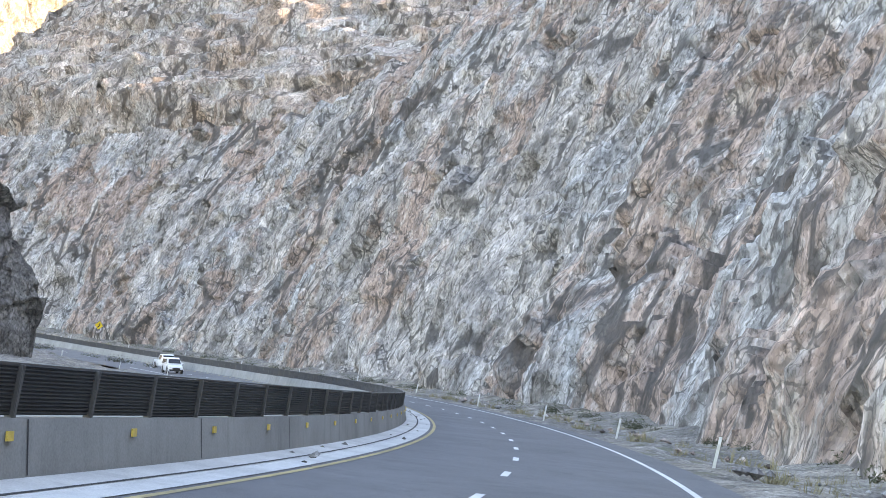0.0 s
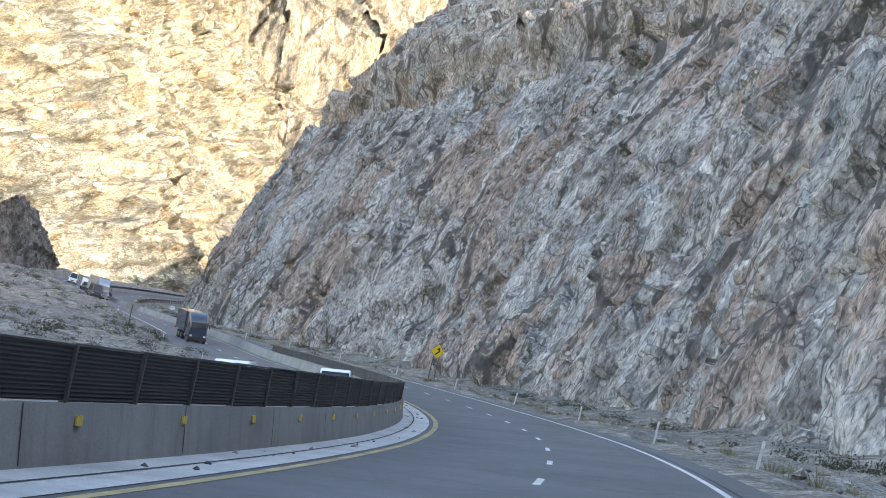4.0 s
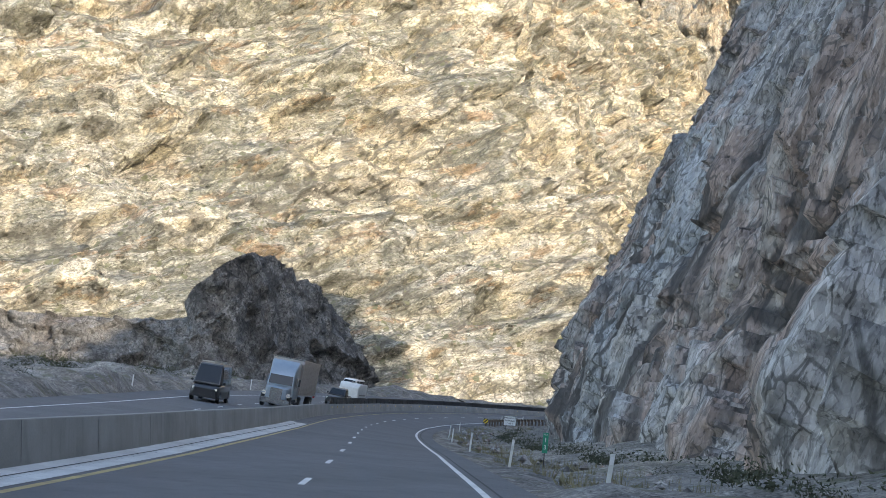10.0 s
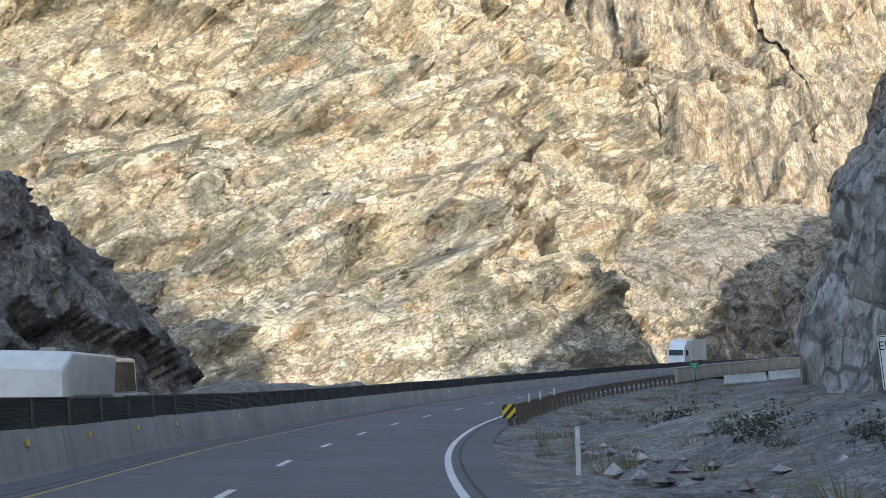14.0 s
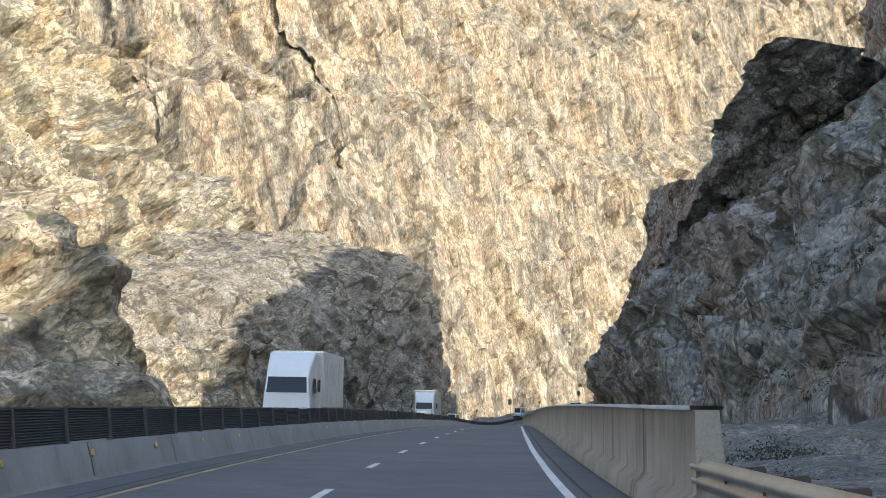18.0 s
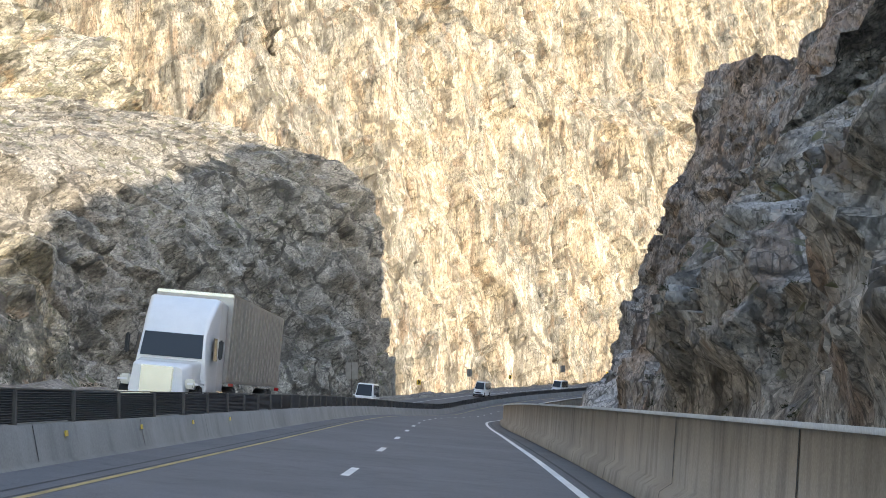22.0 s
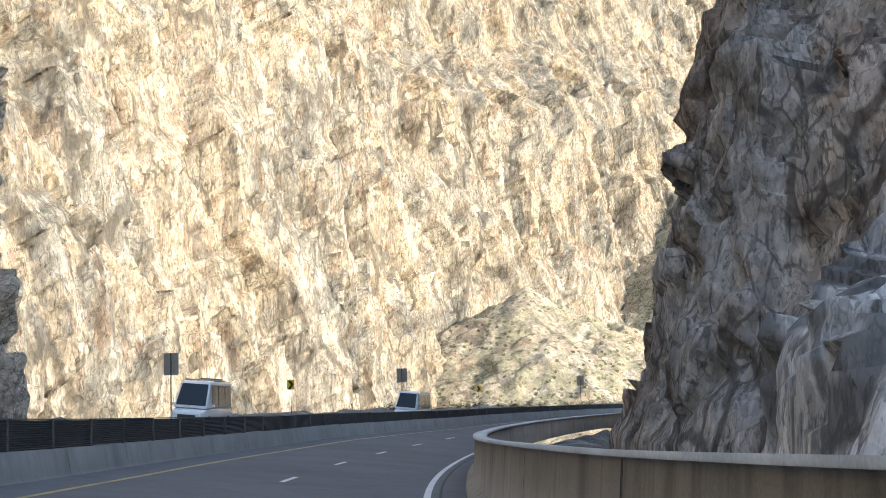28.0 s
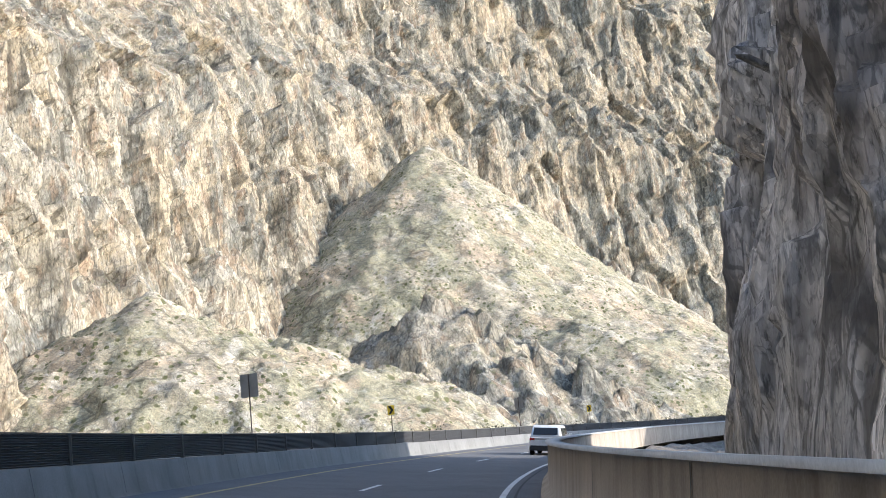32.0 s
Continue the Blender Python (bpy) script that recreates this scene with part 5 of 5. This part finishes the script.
def passenger(name, label, paint, length, width, high, belt, rear_y, front_y, category, bed=False, van=False, group=""):
    """A car, pickup or van: lower body, cabin, panes, lamps, bumpers, mirrors and wheels."""
    car = tagged(new(name), label, category, group)
    L, w = length / 2, width / 2
    body = [(-L, w - 0.12, w - 0.16, 0.38, belt - 0.06, 0.08), (-L + 0.12, w, w - 0.06, 0.30, belt, 0.1), (0, w, w - 0.05, 0.26, belt, 0.1), (L - 0.9, w, w - 0.07, 0.28, belt - 0.06, 0.12), (L - 0.15, w - 0.05, w - 0.16, 0.32, belt - 0.2, 0.14), (L, w - 0.25, w - 0.3, 0.4, belt - 0.34, 0.12)]
    smooth_part("body", shell(body), paint, car)
    cw, rw = w - 0.06, w - 0.2
    y0, y1 = rear_y, front_y
    slope_r = 0.12 if van else 0.42
    cab = [(y0, cw, cw - 0.05, belt - 0.05, belt + 0.05, 0.04), (y0 + slope_r, cw, rw, belt - 0.05, high - 0.03, 0.08), (y0 + slope_r + 0.35, cw, rw, belt - 0.05, high, 0.1), (y1 - 1.15, cw, rw, belt - 0.05, high - 0.02, 0.1), (y1 - 0.75, cw, rw - 0.02, belt - 0.05, high - 0.12, 0.1), (y1, cw, cw - 0.05, belt - 0.05, belt + 0.03, 0.04)]
    smooth_part("cabin", shell(cab), paint, car)
    top = high - 0.16
    lean = slope_r / (high - 0.08 - belt)
    low_y, top_y = y0 + 0.07 * lean - 0.025, y0 + (top - belt - 0.05) * lean - 0.025
    pane("rear_window", [(-rw + 0.06, low_y, belt + 0.12), (rw - 0.06, low_y, belt + 0.12), (rw - 0.1, top_y, top), (-rw + 0.1, top_y, top)], car)
    pane("windscreen", [(cw - 0.14, y1 - 0.02, belt + 0.1), (-cw + 0.14, y1 - 0.02, belt + 0.1), (-rw + 0.1, y1 - 0.68, top), (rw - 0.1, y1 - 0.68, top)], car)
    for sx in (-1, 1):
        cuts = np.linspace(y0 + slope_r + 0.15, y1 - 0.85, 4 if not bed else 3)
        for a, b in zip(cuts, cuts[1:]):
            q = [(sx * (cw + 0.005), a + 0.04, belt + 0.06), (sx * (cw + 0.005), b - 0.04, belt + 0.06), (sx * (rw + 0.03), b - 0.06, top - 0.02), (sx * (rw + 0.03), a + 0.06, top - 0.02)]
            pane("side_window", q if sx > 0 else q[::-1], car)
        part("mirror", boxed(0.2, 0.1, 0.16, (sx * (w + 0.08), y1 - 0.55, belt + 0.12), 0.03), paint, car)
        part("taillight", boxed(0.32, 0.08, 0.16, (sx * (w - 0.24), -L + 0.03, belt - 0.14), 0.02), LAMP_RED, car)
        part("headlight", boxed(0.36, 0.12, 0.17, (sx * (w - 0.34), L - 0.1, belt - 0.36), 0.03), LAMP_CLEAR, car)
        for y in (-L + 0.95, L - 0.95):
            wheel(car, sx * (w - 0.12), y, 0.37, 0.25)
            bm = tube(bmesh.new(), 0.44, 0.02, (sx * (w - 0.012), y, 0.40), "X", 24)
            part("wheel_arch", bm, BLACK_PLASTIC, car)
    part("rear_bumper", boxed(width - 0.16, 0.16, 0.3, (0, -L + 0.02, 0.42), 0.05), BLACK_PLASTIC, car)
    part("front_bumper", boxed(width - 0.3, 0.18, 0.24, (0, L - 0.06, 0.44), 0.05), BLACK_PLASTIC, car)
    part("grille", boxed(width * 0.5, 0.05, 0.24, (0, L - 0.015, belt - 0.5), 0.02), BLACK_PLASTIC, car)
    part("number_plate", boxed(0.32, 0.015, 0.16, (0, -L - 0.008, belt - 0.3), 0.004), SIGN_WHITE, car)
    if not bed:
        for sx in (-1, 1):
            part("roof_rail", boxed(0.04, (y1 - y0) * 0.5, 0.04, (sx * (rw - 0.05), (y0 + y1) / 2 - 0.2, high + 0.03), 0.01), CHROME, car)
    return car


suv = passenger("suv", "white seven-seat family car with black lower trim", WHITE_PAINT, 5.15, 2.0, 1.78, 1.08, -2.5, 1.55, "car")
part("trim_strip", boxed(1.5, 0.02, 0.06, (0, -2.575, 0.95), 0.005), CHROME, suv)
part("wiper", boxed(0.5, 0.02, 0.02, (0.1, -2.5, 1.22)), BLACK_PLASTIC, suv)
suv.matrix_basis = on_road(1064, 0.0, 0)

pickup = passenger("pickup_truck", "black crew-cab pickup in the oncoming lanes", BLACK_PAINT, 5.8, 2.0, 1.9, 1.1, -0.9, 1.6, "pickup", bed=True)
part("bed", boxed(1.7, 1.6, 0.05, (0, -1.95, 1.11), 0.01), BLACK_PLASTIC, pickup)
pickup.matrix_basis = on_road(330, -9.8, 180)
pickup2 = copy_thing(pickup, on_road(455, -9.8, 180))
pickup2["label"] = "black pickup towing a white box trailer"
pickup3 = passenger("pickup_truck", "white pickup in the oncoming lanes", WHITE_PAINT, 5.8, 2.0, 1.9, 1.1, -0.9, 1.6, "pickup", bed=True)
pickup3.matrix_basis = on_road(196, -9.9, 180)
jeep = passenger("suv", "boxy white four-wheel drive in the oncoming lanes", WHITE_PAINT, 4.3, 1.9, 1.86, 1.1, -2.1, 1.2, "car", van=True)
jeep.matrix_basis = on_road(178, -13.2, 180)


def van(label, paint, m, rack=False):
    v = passenger("van", label, paint, 6.0, 2.02, 2.65, 1.25, -2.95, 2.35, "van", van=True)
    if rack:
        for y in (-1.6, -0.2, 1.0):
            part("rack_bar", boxed(1.6, 0.06, 0.06, (0, y, 2.72), 0.01), GALVANIZED, v)
        for x in (-0.5, -0.15):
            part("ladder_rail", boxed(0.06, 3.4, 0.08, (x, -0.3, 2.79), 0.01), GALVANIZED, v)
    v.matrix_basis = m
    return v


van("black high-roof van with a roof rack in the oncoming lanes", BLACK_PAINT, on_road(402, -13.2, 180), True)
van("white high-roof van in the oncoming lanes", WHITE_PAINT, on_road(478, -13.2, 180))
van("white work van with ladders on its roof", WHITE_PAINT, on_road(917, -13.2, 180), True)
van("white panel van in the oncoming lanes", WHITE_PAINT, on_road(958, -9.8, 180))
van("white camper van in the oncoming lanes", WHITE_PAINT, on_road(812, -13.2, 180))


def ribbed_box(width, length, low, high, ribs):
    """A trailer box with shallow ribs on its sides; its front end at y = 0."""
    bm = bmesh.new()
    box(bm, width, length, high - low, (0, -length / 2, (low + high) / 2), 0.03)
    return bm


def lorry(label, paint, skin, m, nose=True, trailer=14.0, high=4.05):
    t = tagged(new("lorry"), label, "truck")
    w = 1.24
    if nose:
        hood = [(1.1, 0.95, 0.95, 0.6, 1.75, 0.1), (2.4, 0.9, 0.85, 0.6, 1.62, 0.14), (2.95, 0.8, 0.72, 0.65, 1.5, 0.14)]
        smooth_part("hood", shell(hood), paint, t)
        part("grille", boxed(0.95, 0.08, 0.85, (0, 2.96, 1.08), 0.03), CHROME, t)
        part("bumper", boxed(2.3, 0.25, 0.42, (0, 3.05, 0.5), 0.06), CHROME, t)
        for sx in (-1, 1):
            part("headlight", boxed(0.3, 0.14, 0.3, (sx * 0.95, 2.75, 1.05), 0.05), LAMP_CLEAR, t)
            part("fender", boxed(0.42, 1.3, 0.3, (sx * 0.98, 2.2, 1.05), 0.12), paint, t)
            wheel(t, sx * 1.02, 2.1, 0.52, 0.3)
    else:
        part("bumper", boxed(2.3, 0.2, 0.5, (0, 1.35, 0.55), 0.06), BLACK_PLASTIC, t)
        for sx in (-1, 1):
            part("headlight", boxed(0.3, 0.1, 0.25, (sx * 0.85, 1.42, 0.85), 0.04), LAMP_CLEAR, t)
            wheel(t, sx * 1.02, 0.6, 0.52, 0.3)
    front = 1.15 if nose else 1.38
    cab = [(-1.6, w - 0.04, w - 0.1, 0.75, 3.7, 0.12), (-0.3, w - 0.04, w - 0.12, 0.75, 3.75, 0.14), (front - 0.55, w - 0.06, w - 0.22, 0.75, 3.1, 0.18), (front - 0.2, w - 0.08, w - 0.25, 0.75, 2.6, 0.14), (front, w - 0.12, w - 0.2, 0.8, 1.85, 0.08)]
    smooth_part("cab", shell(cab), paint, t)
    pane("windscreen", [(0.95, front + 0.02, 1.82), (-0.95, front + 0.02, 1.82), (-0.9, front - 0.17, 2.55), (0.9, front - 0.17, 2.55)], t)
    for sx in (-1, 1):
        q = [(sx * (w - 0.02), 0.05, 1.8), (sx * (w - 0.02), 0.75, 1.8), (sx * (w - 0.07), 0.6, 2.5), (sx * (w - 0.07), 0.05, 2.5)]
        pane("side_window", q if sx > 0 else q[::-1], t)
        part("mirror", boxed(0.14, 0.12, 0.6, (sx * (w + 0.2), 0.85, 2.15), 0.04), BLACK_PLASTIC, t)
        part("fuel_tank", tube(bmesh.new(), 0.32, 1.2, (sx * 0.92, -1.2, 0.72), "Y", 18), CHROME, t)
    rig = part("trailer", ribbed_box(2.55, trailer, 1.15, high, 0), skin, t)
    for sx in (-1, 1):
        for k in range(int(trailer / 0.8)):
            part("rib", boxed(0.025, 0.06, high - 1.35, (sx * 1.285, -0.5 - 0.8 * k, (1.15 + high) / 2), 0.0), skin, rig)
        for y in (-trailer + 1.2, -trailer + 2.5, -3.0):
            wheel(t, sx * 1.0, y - 1.0, 0.52, 0.5)
        part("tail_light", boxed(0.2, 0.06, 0.14, (sx * 1.0, -trailer - 1.9, 1.05), 0.01), LAMP_RED, rig)
    rig.matrix_basis = Matrix.Translation((0, -1.85, 0))
    part("header", boxed(2.5, 0.04, 0.1, (0, -1.84, high - 0.06), 0.01), CHROME, t)
    t.matrix_basis = m
    return t


lorry("silver semi truck with a long ribbed grey trailer", SILVER_PAINT, TRAILER_GREY, on_road(416, -9.9, 180))
lorry("dark blue box truck climbing in the oncoming lanes", BLUE_PAINT, BLUE_PAINT, on_road(309, -13.0, 180), nose=False, trailer=7.5, high=3.7)
lorry("white semi truck with a ribbed grey trailer", WHITE_PAINT, TRAILER_GREY, on_road(710, -9.9, 180))
lorry("white box truck with a pale box body", WHITE_PAINT, TRAILER_WHITE, on_road(612, -9.9, 180), nose=False, trailer=8.0, high=3.9)


def caravan(label, length, high, m, window=True):
    c = tagged(new("trailer"), label, "trailer")
    L = length / 2
    st = [(-L, 1.15, 1.15, 0.55, high, 0.1), (L - 0.5, 1.15, 1.15, 0.55, high, 0.1), (L, 1.1, 1.0, 0.75, high - 0.5, 0.12)]
    smooth_part("body", shell(st), TRAILER_WHITE, c)
    part("drawbar", boxed(0.14, 1.4, 0.1, (0, L + 0.6, 0.5), 0.01), BLACK_PLASTIC, c)
    for sx in (-1, 1):
        for y in (-0.5, 0.35):
            wheel(c, sx * 1.0, y, 0.36, 0.22)
        if window:
            for y in (-L * 0.5, L * 0.45):
                pane("window", [(sx * 1.152, y - 0.45, 1.6), (sx * 1.152, y + 0.45, 1.6), (sx * 1.152, y + 0.45, 2.2), (sx * 1.152, y - 0.45, 2.2)], c)
        part("stripe", boxed(0.012, length * 0.8, 0.14, (sx * 1.155, -0.2, 1.3)), SIGN_BACK, c)
    part("vent", boxed(0.5, 0.5, 0.15, (0, 0.2, high + 0.06), 0.04), SIGN_BACK, c)
    c.matrix_basis = m
    return c


caravan("white box trailer behind a black pickup", 5.0, 2.5, on_road(462.8, -9.8, 180), False)


# ---- scrub and loose rock ----
LEAF = plain("grey green scrub leaves", (0.085, 0.09, 0.05), 0.85, 0.0, 0.5, scale=2.0, world_space=True)
GRASS = plain("dry straw grass", (0.30, 0.26, 0.15), 0.9, 0.0, 0.4, scale=2.0, world_space=True)


def scrub_patch(name, spots, material, label, seed, leaves=46, blade=False, leaf=1.0):
    """Many small leaf blades gathered into loose, uneven clumps. spots: rows of (x, y, z, size)."""
    rng = np.random.default_rng(seed)
    spots = np.array(spots, float)
    n = len(spots) * leaves
    owner = np.repeat(np.arange(len(spots)), leaves)
    size = spots[owner, 3]
    d = rng.normal(size=(n, 3))
    d /= np.linalg.norm(d, axis=1, keepdims=True)
    d[:, 2] = np.abs(d[:, 2])
    r = rng.uniform(0.25, 1.0, n) ** 0.6
    if blade:
        base = spots[owner, :3] + d * np.array([1, 1, 0]) * (size * 0.6 * r)[:, None]
        tip = base + d * (size * rng.uniform(0.5, 1.1, n))[:, None] * np.array([0.5, 0.5, 1.0]) + np.array([0, 0, 0.1]) * size[:, None]
        across = np.cross(d, rng.normal(size=(n, 3)))
        across /= np.linalg.norm(across, axis=1, keepdims=True) + 1e-9
        wide = across * (0.035 * size)[:, None]
        tri = np.stack([base - wide, base + wide, tip], 1)
    else:
        lobes = 0.75 + 0.35 * np.sin(owner * 1.7 + 5 * np.arctan2(d[:, 1], d[:, 0]))
        c = spots[owner, :3] + d * np.array([1, 1, 0.75]) * (size * r * lobes)[:, None]
        a = rng.normal(size=(n, 3))
        b = rng.normal(size=(n, 3))
        a *= (size * leaf * 0.09 / np.linalg.norm(a, axis=1))[:, None]
        b *= (size * leaf * 0.07 / np.linalg.norm(b, axis=1))[:, None]
        tri = np.stack([c - a, c + b, c + a], 1)
    verts = tri.reshape(-1, 3)
    faces = np.arange(len(verts)).reshape(-1, 3)
    ob = part(name, mesh_of(name, verts.tolist(), faces.tolist(), material), None)
    return tagged(ob, label, "shrub", kind="stuff")


rng = np.random.default_rng(5)


def along(n, s0, s1, u0, u1, lo, hi, h=0.0):
    ss, uu = rng.uniform(s0, s1, n), rng.uniform(u0, u1, n)
    p = spot(ss, uu, h)
    return np.column_stack([p, rng.uniform(lo, hi, n)])


scrub_patch("roadside_scrub", np.concatenate([along(520, 0, 460, 9.0, 13.0, 0.4, 1.2, 0.3), along(70, 330, 480, 9.0, 13.0, 0.5, 1.3, 0.4)]), LEAF, "dark desert scrub at the foot of the rock cut", 31, 130)
scrub_patch("roadside_grass", np.concatenate([along(700, 0, 476, 4.4, 11.0, 0.3, 0.7, -0.05), along(90, 490, 556, 4.5, 12, 0.3, 0.6, -0.2)]), GRASS, "dry grass tufts along the gravel verge", 37, 30, True)
scrub_patch("bridge_scrub", along(160, 575, 800, 6.0, 14.0, 0.5, 1.2, -0.8), LEAF, "scrub beyond the parapet wall", 41, 120)
scrub_patch("hillside_scrub", np.concatenate([along(220, 150, 470, -46, -18.5, 0.5, 1.3, 0.9), along(30, 280, 420, -26, -19, 0.9, 1.8, 0.7)]), LEAF, "desert scrub on the hillside beyond the oncoming lanes", 43, 130)
scrub_patch("far_scrub", along(160, 990, 1250, -26, -18.5, 0.7, 1.7, 0.1), LEAF, "brush along the far side of the highway", 47, 90)
tagged(bpy.data.objects["roadside_grass"], category="grass")


def rocks(name, spots, material, label, seed):
    """Broken stones of several faces, joined."""
    r = np.random.default_rng(seed)
    verts, faces = [], []
    base = np.array([(0, 0, 1), (1, 0, 0.2), (0.3, 0.95, 0.1), (-0.8, 0.6, 0.15), (-0.8, -0.6, 0.05), (0.3, -0.95, 0.2), (0, 0, -0.7)])
    tri = [(0, 1, 2), (0, 2, 3), (0, 3, 4), (0, 4, 5), (0, 5, 1), (6, 2, 1), (6, 3, 2), (6, 4, 3), (6, 5, 4), (6, 1, 5)]
    for x, y, z, q in spots:
        o = len(verts)
        v = base * r.uniform(0.55, 1.2, (7, 3)) * q
        a = r.uniform(0, 6.28)
        c, s_ = math.cos(a), math.sin(a)
        v = np.column_stack([v[:, 0] * c - v[:, 1] * s_ + x, v[:, 0] * s_ + v[:, 1] * c + y, v[:, 2] * 0.75 + z])
        verts += v.tolist()
        faces += [(a + o, b + o, c2 + o) for a, b, c2 in tri]
    ob = part(name, mesh_of(name, verts, faces, material), None)
    return tagged(ob, label, "rubble", kind="stuff")


rocks("verge_rubble", np.concatenate([along(700, -20, 470, 4.6, 12.0, 0.06, 0.35, 0.1), along(140, 490, 558, 4.2, 12, 0.05, 0.22, -0.35)]), ROCK_CUT, "fallen stones along the gravel verge", 51)
rocks("gutter_rubble", along(110, 20, 300, -6.2, -5.4, 0.03, 0.1, 0.02), ROCK_DARK, "small dark stones in the concrete gutter", 53)


def on_slopes(of, n, lo, hi, seed, steep=0.25, z_max=1e9):
    """Random places on the gentler parts of a rock face."""
    me = bpy.data.objects[of].data
    co = np.empty(len(me.vertices) * 3, np.float32)
    nn = np.empty(len(me.vertices) * 3, np.float32)
    me.vertices.foreach_get("co", co)
    me.vertices.foreach_get("normal", nn)
    co, nn = co.reshape(-1, 3), nn.reshape(-1, 3)
    ok = np.flatnonzero((nn[:, 2] > steep) & (co[:, 2] < z_max))
    r = np.random.default_rng(seed)
    dense = vnoise(co[ok] / 24.0, seed) + 0.75
    ok = ok[r.uniform(0, 1.6, len(ok)) < dense]
    pick = r.choice(ok, min(n, len(ok)), replace=False)
    return np.column_stack([co[pick], r.uniform(lo, hi, len(pick))])


scrub_patch("mountain_scrub", on_slopes("mountain_left", 15000, 0.4, 1.15, 61, 0.12, 190), LEAF, "dark desert scrub dotted over the sunlit mountainside", 61, 12, leaf=2.6)
scrub_patch("talus_scrub", np.concatenate([on_slopes("talus_cone", 2600, 0.9, 2.2, 63), on_slopes("talus_apron", 1500, 0.7, 1.7, 64), on_slopes("rocky_knoll", 500, 0.5, 1.2, 65)]), LEAF, "green desert scrub dotted over the scree", 62, 18, leaf=2.2)
scrub_patch("slope_scrub", np.concatenate([on_slopes("cliff_wall_3", 3200, 0.3, 0.9, 66, 0.2), on_slopes("bluff_left", 1200, 0.3, 0.8, 67, 0.25)]), LEAF, "dark scrub clinging to the shaded slope", 66, 26, leaf=2.2)
scrub_patch("ledge_scrub", on_slopes("canyon_wall_far", 5000, 0.5, 1.5, 68, 0.3), LEAF, "scrub on the ledges of the golden wall", 68, 12, leaf=2.2)
rocks("talus_boulders", np.concatenate([on_slopes("talus_cone", 260, 0.5, 2.0, 71), on_slopes("talus_apron", 200, 0.5, 2.2, 72), on_slopes("rocky_knoll", 120, 0.5, 2.4, 73)]), ROCK_TAN, "fallen tan boulders on the scree", 71)
